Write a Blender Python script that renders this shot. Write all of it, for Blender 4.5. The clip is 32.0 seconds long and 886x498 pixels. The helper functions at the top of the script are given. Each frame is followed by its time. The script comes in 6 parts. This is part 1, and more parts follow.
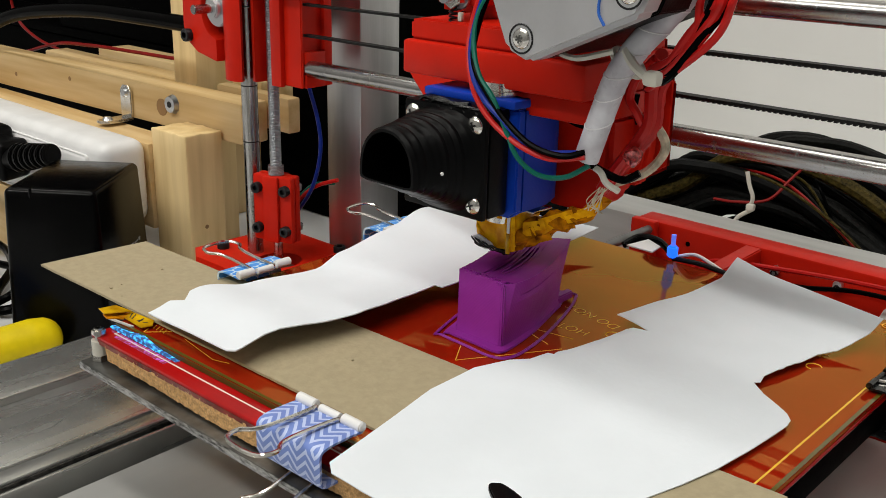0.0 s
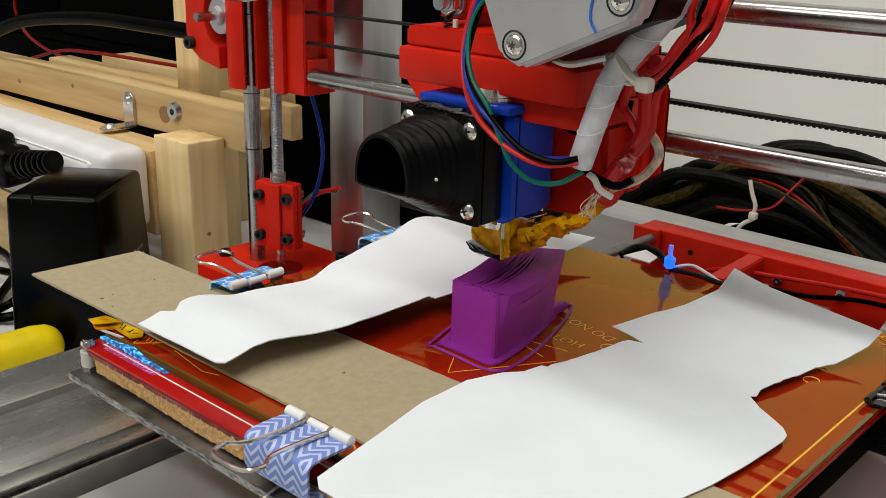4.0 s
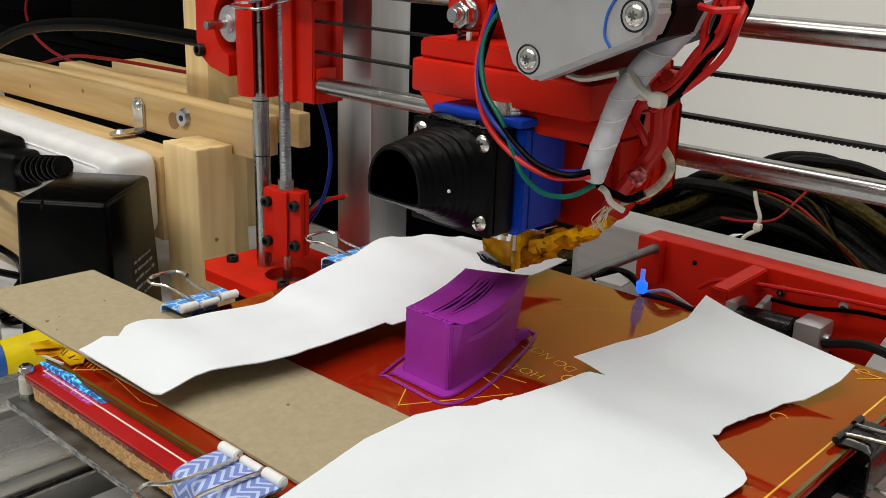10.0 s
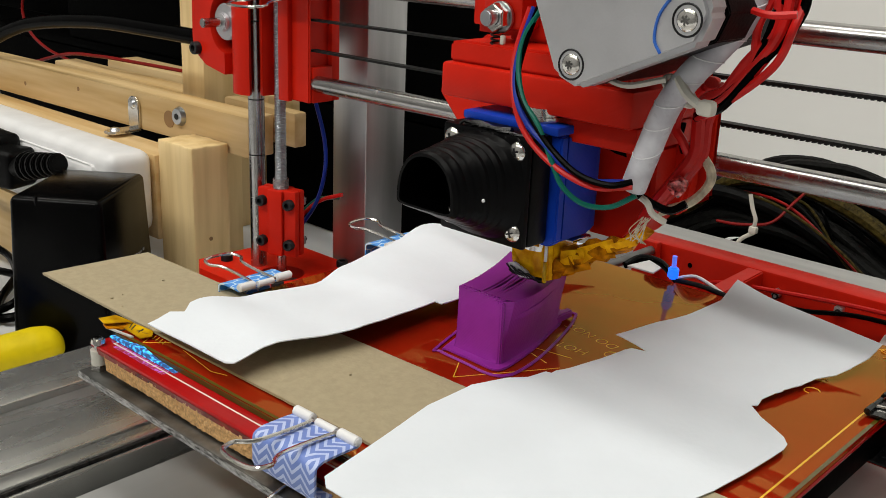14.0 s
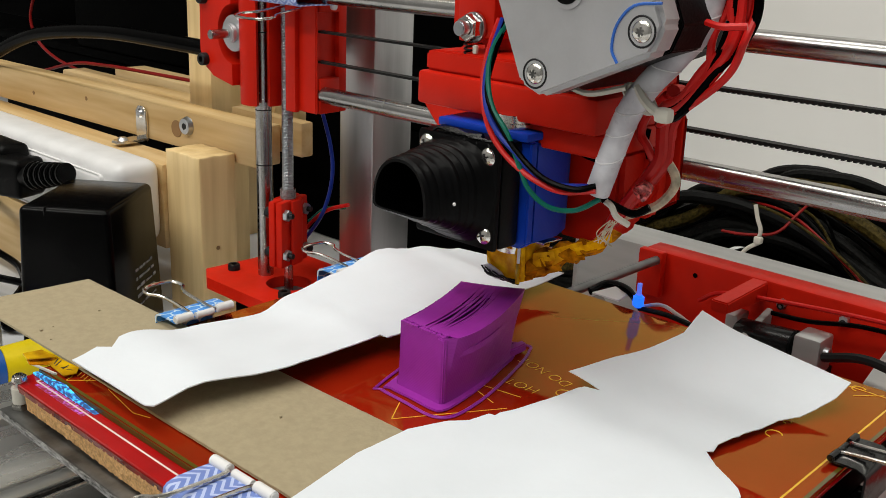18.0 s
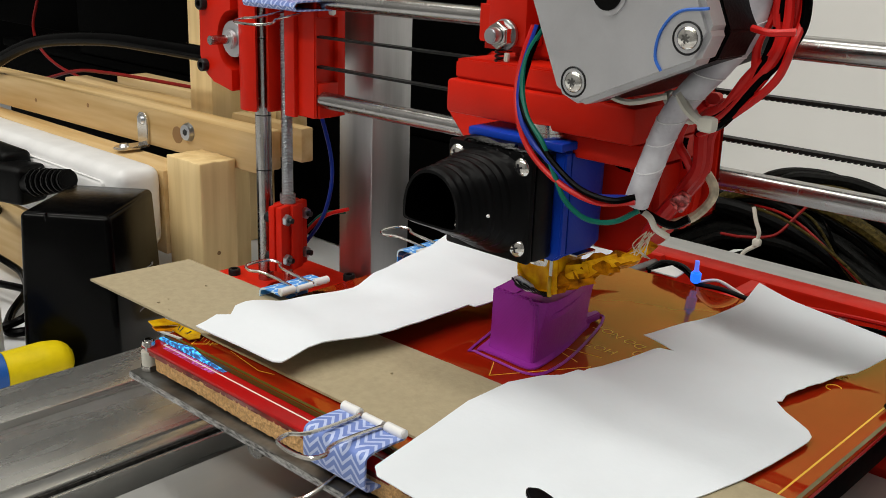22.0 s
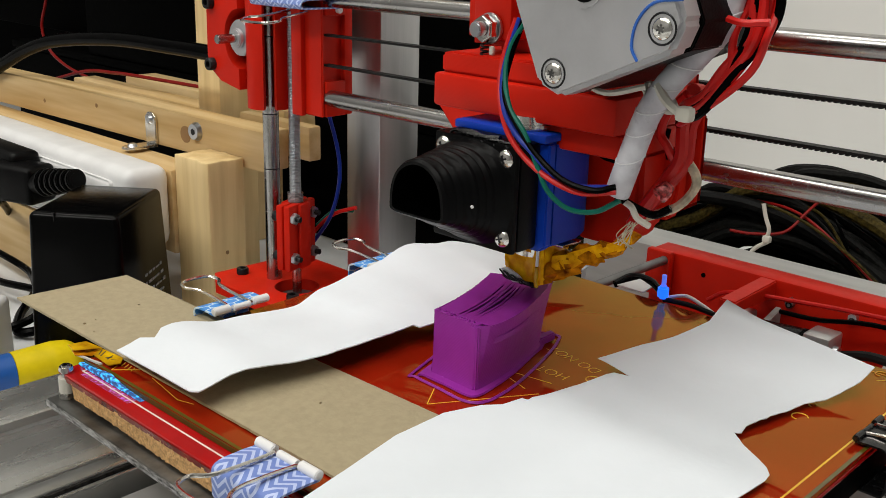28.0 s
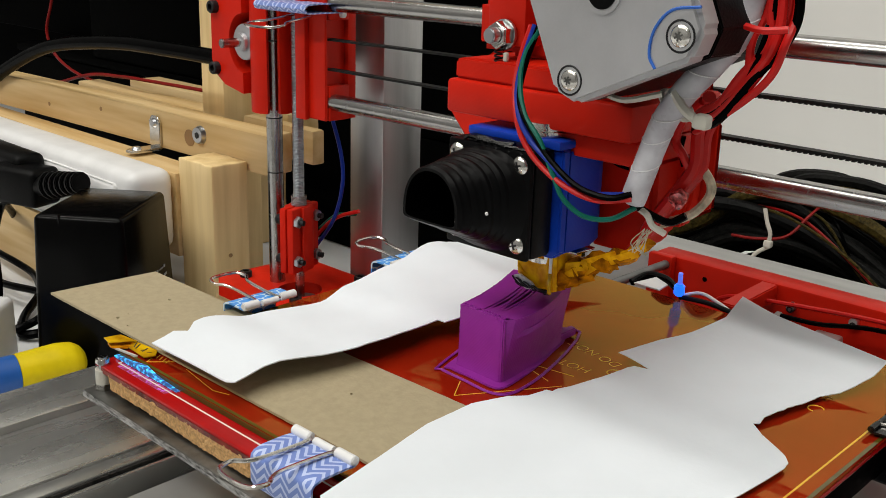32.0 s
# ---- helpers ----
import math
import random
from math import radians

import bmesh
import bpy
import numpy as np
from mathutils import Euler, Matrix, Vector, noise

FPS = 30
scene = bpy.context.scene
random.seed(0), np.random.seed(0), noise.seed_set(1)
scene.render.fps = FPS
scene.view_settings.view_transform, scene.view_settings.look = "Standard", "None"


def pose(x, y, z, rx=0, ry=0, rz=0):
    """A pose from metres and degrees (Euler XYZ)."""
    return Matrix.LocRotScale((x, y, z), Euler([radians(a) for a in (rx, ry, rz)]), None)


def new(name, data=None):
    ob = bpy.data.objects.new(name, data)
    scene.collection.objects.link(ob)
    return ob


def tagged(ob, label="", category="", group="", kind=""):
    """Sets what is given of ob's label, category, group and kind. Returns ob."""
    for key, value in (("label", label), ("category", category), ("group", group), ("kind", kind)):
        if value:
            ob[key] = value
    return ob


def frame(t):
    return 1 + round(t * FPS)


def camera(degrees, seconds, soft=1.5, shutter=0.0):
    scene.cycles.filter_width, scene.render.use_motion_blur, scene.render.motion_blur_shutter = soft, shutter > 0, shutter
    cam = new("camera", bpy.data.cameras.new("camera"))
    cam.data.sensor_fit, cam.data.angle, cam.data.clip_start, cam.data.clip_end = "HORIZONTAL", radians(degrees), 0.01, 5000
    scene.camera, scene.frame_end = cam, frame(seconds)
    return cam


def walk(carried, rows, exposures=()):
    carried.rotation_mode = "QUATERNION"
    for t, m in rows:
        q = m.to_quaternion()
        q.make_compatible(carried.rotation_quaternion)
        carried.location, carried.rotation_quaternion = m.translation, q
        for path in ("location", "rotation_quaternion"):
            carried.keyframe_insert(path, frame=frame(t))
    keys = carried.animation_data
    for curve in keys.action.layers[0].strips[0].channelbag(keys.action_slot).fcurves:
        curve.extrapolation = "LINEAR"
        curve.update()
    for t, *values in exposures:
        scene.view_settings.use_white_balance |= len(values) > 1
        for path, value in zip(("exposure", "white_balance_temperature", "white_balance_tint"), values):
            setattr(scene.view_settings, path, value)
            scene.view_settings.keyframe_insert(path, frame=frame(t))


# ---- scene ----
cam = camera(47.0, 32.0, soft=0.8)
PATH = [
    (0.0, 0.1934, -0.2480, 0.2417, 70.87, -1.27, 42.12),
    (0.5, 0.1939, -0.2479, 0.2419, 70.86, -1.32, 42.15),
    (1.0, 0.1933, -0.2478, 0.2427, 70.90, -1.33, 42.26),
    (1.5, 0.1941, -0.2483, 0.2425, 71.15, -1.48, 42.01),
    (2.0, 0.1920, -0.2465, 0.2415, 71.20, -1.75, 41.85),
    (2.5, 0.1926, -0.2473, 0.2421, 71.18, -1.52, 42.19),
    (3.0, 0.1925, -0.2476, 0.2424, 71.24, -1.34, 42.34),
    (3.5, 0.1929, -0.2473, 0.2415, 71.26, -1.33, 42.29),
    (5.5, 0.1932, -0.2476, 0.2416, 71.41, -1.48, 42.57),
    (6.0, 0.1928, -0.2476, 0.2416, 71.31, -1.41, 42.91),
    (6.5, 0.1938, -0.2481, 0.2415, 71.49, -1.61, 42.49),
    (7.0, 0.1942, -0.2484, 0.2417, 71.55, -1.68, 42.36),
    (7.5, 0.1946, -0.2489, 0.2421, 71.51, -1.54, 42.56),
    (8.0, 0.1945, -0.2489, 0.2422, 71.56, -1.54, 42.45),
    (8.5, 0.1943, -0.2492, 0.2423, 71.64, -1.68, 42.70),
    (9.0, 0.1943, -0.2495, 0.2424, 71.69, -1.86, 42.47),
    (9.5, 0.1945, -0.2501, 0.2435, 71.66, -1.92, 42.59),
    (10.0, 0.1950, -0.2497, 0.2435, 71.64, -1.75, 42.76),
    (10.5, 0.1953, -0.2495, 0.2430, 71.73, -1.79, 42.64),
    (11.0, 0.1952, -0.2491, 0.2424, 71.81, -1.94, 42.41),
    (11.5, 0.1949, -0.2487, 0.2426, 71.65, -1.80, 42.60),
    (12.0, 0.1950, -0.2490, 0.2427, 71.63, -1.84, 42.85),
    (12.5, 0.1955, -0.2494, 0.2426, 71.74, -2.05, 42.64),
    (13.0, 0.1958, -0.2494, 0.2426, 71.77, -1.92, 42.70),
    (13.5, 0.1947, -0.2490, 0.2420, 71.82, -2.09, 42.74),
    (14.0, 0.1948, -0.2487, 0.2418, 71.82, -2.28, 42.69),
    (14.5, 0.1948, -0.2489, 0.2432, 71.68, -2.29, 42.75),
    (16.5, 0.1960, -0.2490, 0.2425, 72.06, -1.90, 42.86),
    (17.0, 0.1964, -0.2493, 0.2430, 72.04, -2.06, 42.75),
    (17.5, 0.1965, -0.2498, 0.2437, 72.06, -2.09, 42.89),
    (18.0, 0.1954, -0.2504, 0.2447, 72.12, -2.21, 42.96),
    (18.5, 0.1967, -0.2509, 0.2443, 72.46, -2.17, 43.01),
    (19.0, 0.1968, -0.2500, 0.2449, 72.34, -2.03, 42.96),
    (19.5, 0.1975, -0.2504, 0.2441, 72.37, -1.97, 42.94),
    (20.0, 0.1960, -0.2501, 0.2435, 72.38, -1.89, 43.12),
    (20.5, 0.1961, -0.2503, 0.2437, 72.37, -1.88, 43.16),
    (21.0, 0.1975, -0.2504, 0.2441, 72.48, -1.83, 43.13),
    (21.5, 0.1979, -0.2499, 0.2436, 72.50, -1.84, 43.04),
    (22.0, 0.1989, -0.2502, 0.2436, 72.52, -1.90, 43.12),
    (22.5, 0.1985, -0.2502, 0.2433, 72.45, -1.82, 43.12),
    (23.0, 0.1989, -0.2508, 0.2438, 72.47, -1.82, 43.23),
    (23.5, 0.1990, -0.2505, 0.2440, 72.45, -1.79, 43.39),
    (24.0, 0.1985, -0.2496, 0.2438, 72.48, -1.69, 43.49),
    (24.5, 0.2001, -0.2508, 0.2448, 72.48, -1.65, 43.43),
    (25.0, 0.1984, -0.2496, 0.2444, 72.50, -1.65, 43.46),
    (25.5, 0.1985, -0.2492, 0.2438, 72.67, -1.65, 43.55),
    (27.5, 0.1981, -0.2487, 0.2432, 72.51, -1.63, 43.54),
    (28.0, 0.1986, -0.2487, 0.2425, 72.48, -1.52, 43.57),
    (28.5, 0.1989, -0.2490, 0.2429, 72.47, -1.48, 43.47),
    (29.0, 0.1994, -0.2494, 0.2429, 72.52, -1.60, 43.53),
    (29.5, 0.1991, -0.2496, 0.2430, 72.55, -1.60, 43.59),
    (30.0, 0.1989, -0.2493, 0.2434, 72.59, -1.72, 43.67),
    (30.5, 0.1994, -0.2496, 0.2431, 72.67, -1.77, 43.57),
    (31.0, 0.1999, -0.2497, 0.2433, 72.69, -1.76, 43.46),
    (31.5, 0.2001, -0.2502, 0.2427, 72.70, -1.60, 43.70),
    (32.0, 0.2002, -0.2503, 0.2429, 72.71, -1.64, 43.76),
]
BED_ROWS = [(0.0, 0.0129), (0.5, 0.0197), (1.0, -0.0090), (1.5, 0.0033), (2.0, 0.0279), (2.5, 0.0005), (3.0, -0.0054), (3.5, 0.0232), (4.0, 0.0085), (4.5, -0.0090), (5.0, 0.0150), (5.2, 0.0215), (5.5, 0.0174), (6.0, -0.0115), (6.5, 0.0081), (7.0, 0.0269), (7.5, 0.0186), (8.0, 0.0220), (8.5, -0.0070), (9.0, -0.0000), (9.5, -0.0073), (10.0, -0.0166), (10.5, 0.0017), (11.0, 0.0269), (11.5, 0.0028), (12.0, -0.0131), (12.5, 0.0149), (13.0, 0.0079), (13.5, -0.0066), (14.0, 0.0120), (14.5, 0.0042), (15.1, -0.0077), (15.6, -0.0180), (16.0, -0.0080), (16.5, 0.0125), (17.0, 0.0278), (17.5, 0.0034), (18.0, -0.0194), (18.5, 0.0005), (19.0, 0.0280), (19.5, 0.0195), (20.0, -0.0077), (20.5, -0.0186), (21.0, -0.0028), (21.5, 0.0239), (22.0, 0.0285), (22.5, 0.0226), (23.0, 0.0146), (23.5, 0.0060), (24.0, -0.0040), (24.5, -0.0141), (25.0, -0.0194), (25.5, -0.0184), (26.0, -0.0162), (26.5, -0.0180), (27.0, -0.0166), (27.5, -0.0173), (28.0, -0.0057), (28.5, -0.0125), (29.0, -0.0075), (29.5, -0.0093), (30.0, -0.0058), (30.5, -0.0099), (31.0, -0.0003), (31.5, -0.0142), (32.0, 0.0060)]
CARRIAGE_ROWS = [(0.0, 0.0082), (0.5, 0.0099), (1.0, 0.0018), (1.5, 0.0046), (2.0, 0.0115), (2.5, 0.0037), (3.0, 0.0013), (3.5, 0.0090), (4.0, 0.0050), (4.5, 0.0004), (5.0, 0.0060), (5.2, 0.0080), (5.5, 0.0066), (6.0, -0.0018), (6.5, 0.0029), (7.0, 0.0064), (7.5, 0.0052), (8.0, 0.0069), (8.5, -0.0015), (9.0, 0.0000), (9.5, -0.0032), (10.0, 0.0075), (10.5, 0.0175), (11.0, 0.0254), (11.5, 0.0189), (12.0, 0.0144), (12.5, 0.0227), (13.0, 0.0216), (13.5, 0.0172), (14.0, 0.0232), (14.5, 0.0213), (15.1, 0.0180), (15.6, 0.0055), (16.0, -0.0012), (16.5, 0.0025), (17.0, 0.0214), (17.5, 0.0227), (18.0, 0.0090), (18.5, -0.0015), (19.0, 0.0078), (19.5, 0.0265), (20.0, 0.0192), (20.5, 0.0053), (21.0, -0.0034), (21.5, 0.0038), (22.0, 0.0244), (22.5, 0.0250), (23.0, 0.0239), (23.5, 0.0219), (24.0, 0.0185), (24.5, 0.0137), (25.0, 0.0098), (25.5, 0.0079), (26.0, 0.0066), (26.5, 0.0050), (27.0, 0.0042), (27.5, 0.0035), (28.0, 0.0153), (28.5, 0.0066), (29.0, 0.0118), (29.5, 0.0081), (30.0, 0.0115), (30.5, 0.0055), (31.0, 0.0155), (31.5, -0.0006), (32.0, 0.0202)]

walk(cam, [(t, pose(x, y, z, rx, ry, rz)) for t, x, y, z, rx, ry, rz in PATH])

# ---- light ----
world = bpy.data.worlds.new("world")
scene.world = world
world.use_nodes = True
world.node_tree.nodes["Background"].inputs[0].default_value = (0.95, 0.95, 0.95, 1)
world.node_tree.nodes["Background"].inputs[1].default_value = 0.02
scene.view_settings.exposure = 0.0


def ceiling_lamp(x, y, z, sx, sy, watts):
    data = bpy.data.lights.new("ceiling_light", "AREA")
    data.shape, data.size, data.size_y, data.energy, data.color = "RECTANGLE", sx, sy, watts, (1.0, 0.975, 0.905)
    ob = new("ceiling_light", data)
    ob.matrix_world = pose(x, y, z)
    return ob


ceiling_lamp(-0.35, -0.25, 1.855, 2.4, 0.24, 19)
ceiling_lamp(-0.35, -1.5, 1.855, 2.4, 0.24, 41)


# ---- materials ----
def material(name, color, rough=0.5, metal=0.0, vary=0.08, scale=60.0, bump=0.0, bump_scale=300.0, stretch=(1, 1, 1), coat=0.0,
             second=None, spec=0.5, transmission=0.0, alpha=1.0):
    m = bpy.data.materials.new(name)
    m.use_nodes = True
    n, l = m.node_tree.nodes, m.node_tree.links
    b = n["Principled BSDF"]
    co = n.new("ShaderNodeTexCoord")
    mp = n.new("ShaderNodeMapping")
    mp.inputs["Scale"].default_value = stretch
    l.new(co.outputs["Object"], mp.inputs["Vector"])
    big = n.new("ShaderNodeTexNoise")
    big.inputs["Scale"].default_value, big.inputs["Detail"].default_value = scale, 6
    l.new(mp.outputs[0], big.inputs["Vector"])
    ramp = n.new("ShaderNodeMix")
    ramp.data_type = "RGBA"
    dark = second or tuple(c * (1 - 2.2 * vary) for c in color)
    ramp.inputs["A"].default_value = (*dark, 1)
    ramp.inputs["B"].default_value = (*[min(1, c * (1 + vary)) for c in color], 1)
    shape = n.new("ShaderNodeMapRange")
    shape.inputs["From Min"].default_value, shape.inputs["From Max"].default_value = 0.3, 0.65
    l.new(big.outputs["Fac"], shape.inputs["Value"])
    l.new(shape.outputs[0], ramp.inputs["Factor"])
    l.new(ramp.outputs["Result"], b.inputs["Base Color"])
    fine = n.new("ShaderNodeTexNoise")
    fine.inputs["Scale"].default_value, fine.inputs["Detail"].default_value = bump_scale, 4
    l.new(mp.outputs[0], fine.inputs["Vector"])
    rr = n.new("ShaderNodeMapRange")
    rr.inputs["To Min"].default_value, rr.inputs["To Max"].default_value = max(0.0, rough - 0.1), min(1, rough + 0.1)
    l.new(fine.outputs["Fac"], rr.inputs["Value"])
    l.new(rr.outputs[0], b.inputs["Roughness"])
    b.inputs["Metallic"].default_value = metal
    b.inputs["Coat Weight"].default_value = coat
    b.inputs["Coat Roughness"].default_value = 0.04
    b.inputs["Specular IOR Level"].default_value = spec
    b.inputs["Transmission Weight"].default_value = transmission
    b.inputs["Alpha"].default_value = alpha
    if bump:
        bp = n.new("ShaderNodeBump")
        bp.inputs["Strength"].default_value, bp.inputs["Distance"].default_value = bump, 0.001
        l.new(fine.outputs["Fac"], bp.inputs["Height"])
        l.new(bp.outputs[0], b.inputs["Normal"])
    return m


def layered(name, color, rough, pitch, bump=0.06, vary=0.06, axis="Z", spec=0.22, uneven=0.6):
    """Printed plastic with fine layer lines."""
    m = material(name, color, rough, vary=vary, scale=45, bump=0.0, spec=spec)
    n, l = m.node_tree.nodes, m.node_tree.links
    co = n.new("ShaderNodeTexCoord")
    wv = n.new("ShaderNodeTexWave")
    wv.bands_direction = axis
    wv.inputs["Scale"].default_value, wv.inputs["Distortion"].default_value = 0.314 / pitch / 1.0, uneven
    wv.inputs["Detail"].default_value = 1
    l.new(co.outputs["Object"], wv.inputs["Vector"])
    bp = n.new("ShaderNodeBump")
    bp.inputs["Strength"].default_value, bp.inputs["Distance"].default_value = bump, 0.0003
    l.new(wv.outputs["Fac"], bp.inputs["Height"])
    l.new(bp.outputs[0], n["Principled BSDF"].inputs["Normal"])
    return m


def taped_glass(name):
    """Deep red board under glass with amber tape: a red body with an amber, mirror-like gloss on it."""
    m = material(name, (0.29, 0.012, 0.003), 0.25, vary=0.1, scale=14, spec=0.0)
    n, l = m.node_tree.nodes, m.node_tree.links
    gloss, fres, mix = n.new("ShaderNodeBsdfGlossy"), n.new("ShaderNodeFresnel"), n.new("ShaderNodeMixShader")
    gloss.inputs["Color"].default_value = (0.95, 0.67, 0.17, 1)
    gloss.inputs["Roughness"].default_value = 0.035
    fres.inputs["IOR"].default_value = 2.0
    co, wv, bp = n.new("ShaderNodeTexCoord"), n.new("ShaderNodeTexNoise"), n.new("ShaderNodeBump")
    wv.inputs["Scale"].default_value, wv.inputs["Detail"].default_value = 40, 2
    bp.inputs["Strength"].default_value, bp.inputs["Distance"].default_value = 0.006, 0.002
    l.new(co.outputs["Object"], wv.inputs["Vector"])
    l.new(wv.outputs["Fac"], bp.inputs["Height"])
    l.new(bp.outputs[0], gloss.inputs["Normal"])
    l.new(fres.outputs[0], mix.inputs[0])
    l.new(n["Principled BSDF"].outputs[0], mix.inputs[1])
    l.new(gloss.outputs[0], mix.inputs[2])
    l.new(mix.outputs[0], n["Material Output"].inputs["Surface"])
    return m


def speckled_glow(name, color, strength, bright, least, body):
    """Uneven emission that paints light caught in a glass edge."""
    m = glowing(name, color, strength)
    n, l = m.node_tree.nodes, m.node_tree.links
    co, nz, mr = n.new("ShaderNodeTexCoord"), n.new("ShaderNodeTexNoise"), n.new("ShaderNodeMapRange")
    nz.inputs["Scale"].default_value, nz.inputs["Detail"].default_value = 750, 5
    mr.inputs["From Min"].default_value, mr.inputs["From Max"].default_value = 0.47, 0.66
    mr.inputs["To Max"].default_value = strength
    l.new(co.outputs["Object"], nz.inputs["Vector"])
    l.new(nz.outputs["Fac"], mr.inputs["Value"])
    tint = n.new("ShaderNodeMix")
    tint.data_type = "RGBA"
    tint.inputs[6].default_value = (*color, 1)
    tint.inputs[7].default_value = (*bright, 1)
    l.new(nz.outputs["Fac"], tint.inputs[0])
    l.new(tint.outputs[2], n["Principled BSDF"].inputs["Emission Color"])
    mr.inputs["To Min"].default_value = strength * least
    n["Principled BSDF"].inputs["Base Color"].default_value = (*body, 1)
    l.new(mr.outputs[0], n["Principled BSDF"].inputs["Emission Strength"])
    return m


def glowing(name, color, strength):
    m = bpy.data.materials.new(name)
    m.use_nodes = True
    b = m.node_tree.nodes["Principled BSDF"]
    b.inputs["Base Color"].default_value = (*color, 1)
    b.inputs["Emission Color"].default_value = (*color, 1)
    b.inputs["Emission Strength"].default_value = strength
    return m


RED = layered("red_printed_plastic", (0.58, 0.014, 0.004), 0.4, 0.0004, spec=0.15)
BLUE = layered("blue_printed_plastic", (0.005, 0.045, 0.42), 0.38, 0.0004)
BLACK_PRINT = layered("black_printed_plastic", (0.002, 0.002, 0.0023), 0.36, 0.0021, 0.25, axis="Y", spec=0.09, uneven=2.5)
PURPLE = layered("purple_printed_plastic", (0.32, 0.028, 0.35), 0.36, 0.0005, 0.14)
BLACK = material("black_plastic", (0.0018, 0.0018, 0.0019), 0.4, vary=0.2, spec=0.12, bump=0.1, bump_scale=900)
BLACK_CASE = material("black_moulded_case", (0.0012, 0.0012, 0.0013), 0.2, vary=0.2, spec=0.09, bump=0.012, bump_scale=900)
BLACK_GLOSS = material("black_smooth_plastic", (0.005, 0.005, 0.0055), 0.25, vary=0.2, spec=0.35)
RUBBER = material("black_rubber", (0.008, 0.008, 0.008), 0.55, spec=0.2)
STEEL = material("polished_steel", (0.42, 0.41, 0.4), 0.24, 1.0, vary=0.06, scale=90, stretch=(1, 1, 1))
DULL_STEEL = material("dull_grey_steel", (0.2, 0.2, 0.2), 0.45, 0.8, vary=0.1, scale=150)
NICKEL = material("nickel_wire", (0.72, 0.7, 0.66), 0.18, 1.0)
ZINC = material("zinc_plated_steel", (0.55, 0.57, 0.6), 0.32, 1.0, vary=0.12)
ALU = material("brushed_aluminium", (0.6, 0.6, 0.6), 0.5, 1.0, vary=0.05, scale=14, bump=0.05, bump_scale=160, stretch=(0.6, 6, 6))
ALU_UP = material("brushed_aluminium_upright", (0.5, 0.5, 0.51), 0.38, 1.0, vary=0.07, scale=20, bump=0.08, bump_scale=160, stretch=(6, 6, 0.4))
BEAM = material("dull_aluminium_beam", (0.45, 0.45, 0.44), 0.55, 0.25, vary=0.06, scale=30, stretch=(0.4, 3, 3))
ALU_Y = material("aluminium_extrusion", (0.62, 0.62, 0.6), 0.27, 0.84, vary=0.04, scale=10, bump_scale=40, stretch=(3, 0.4, 3))
BASE_ALU = material("smooth_aluminium_plate", (0.48, 0.48, 0.47), 0.4, 0.4, vary=0.05, scale=15, bump_scale=40, stretch=(3, 0.4, 3))
ALU_CAST = material("cast_aluminium_cap", (0.6, 0.6, 0.62), 0.45, 0.9, vary=0.04, bump=0.06, bump_scale=1600)
BLACK_STEEL = material("blackened_screw", (0.02, 0.02, 0.022), 0.35, 0.6)
PLATE = material("raw_steel_plate", (0.24, 0.24, 0.23), 0.33, 0.9, vary=0.2, scale=90, second=(0.08, 0.078, 0.075))
WORN_EDGE = material("worn_cut_steel", (0.5, 0.5, 0.5), 0.4, 0.8, vary=0.2, scale=1300, second=(0.05, 0.05, 0.05), stretch=(0.3, 1, 1))
TAPE_SKIRT = material("dark_tape_over_board_edge", (0.2, 0.03, 0.02), 0.15, vary=0.25, scale=160, spec=0.6)
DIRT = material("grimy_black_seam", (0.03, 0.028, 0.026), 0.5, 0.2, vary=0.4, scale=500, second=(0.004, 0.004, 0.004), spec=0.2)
PINE = material("pine_wood", (0.62, 0.45, 0.23), 0.5, vary=0.1, scale=60, bump=0.12, bump_scale=200, stretch=(0.12, 1.6, 1.6), second=(0.5, 0.31, 0.11))
PINE_UP = material("pine_wood_upright", (0.82, 0.62, 0.32), 0.5, vary=0.1, scale=60, bump=0.12, bump_scale=200, stretch=(1.6, 1.6, 0.12), second=(0.68, 0.47, 0.2))
WHITE_PLASTIC = material("white_plastic", (0.78, 0.78, 0.78), 0.35, vary=0.03)
PAPER = material("white_paper", (0.755, 0.80, 0.85), 0.8, vary=0.02, scale=25, bump=0.06, bump_scale=500)
BROWN = material("grey_brown_paperboard", (0.37, 0.31, 0.195), 0.85, vary=0.04, scale=420, bump=0.12, bump_scale=900)
CORK = material("cork", (0.58, 0.34, 0.14), 0.9, vary=0.16, scale=1300, bump=0.8, bump_scale=700)
PCB = material("red_circuit_board", (0.4, 0.006, 0.006), 0.14, vary=0.12, scale=40, spec=0.25)
KAPTON = taped_glass("amber_tape_over_red_board")
KAPTON_TAPE = material("amber_polyimide_tape", (0.95, 0.45, 0.006), 0.2, vary=0.25, scale=200, spec=0.35, bump=0.25, bump_scale=320, second=(0.58, 0.18, 0.002))
CHAR_TAPE = material("scorched_amber_tape", (0.58, 0.21, 0.003), 0.2, vary=0.25, scale=240, spec=0.35, bump=0.25, bump_scale=320, second=(0.10, 0.02, 0.001))
for tape in (KAPTON_TAPE, CHAR_TAPE):
    tape.node_tree.nodes["Principled BSDF"].inputs["Specular Tint"].default_value = (1.0, 0.55, 0.08, 1)
TAPE_PATCH = material("yellow_amber_tape", (0.62, 0.38, 0.006), 0.15, vary=0.2, scale=130, second=(0.34, 0.15, 0.003), spec=0.5)
GOLD = material("gold_silkscreen_line", (0.85, 0.5, 0.03), 0.4)
WHITE_INK = material("white_silkscreen_line", (0.75, 0.62, 0.55), 0.4)
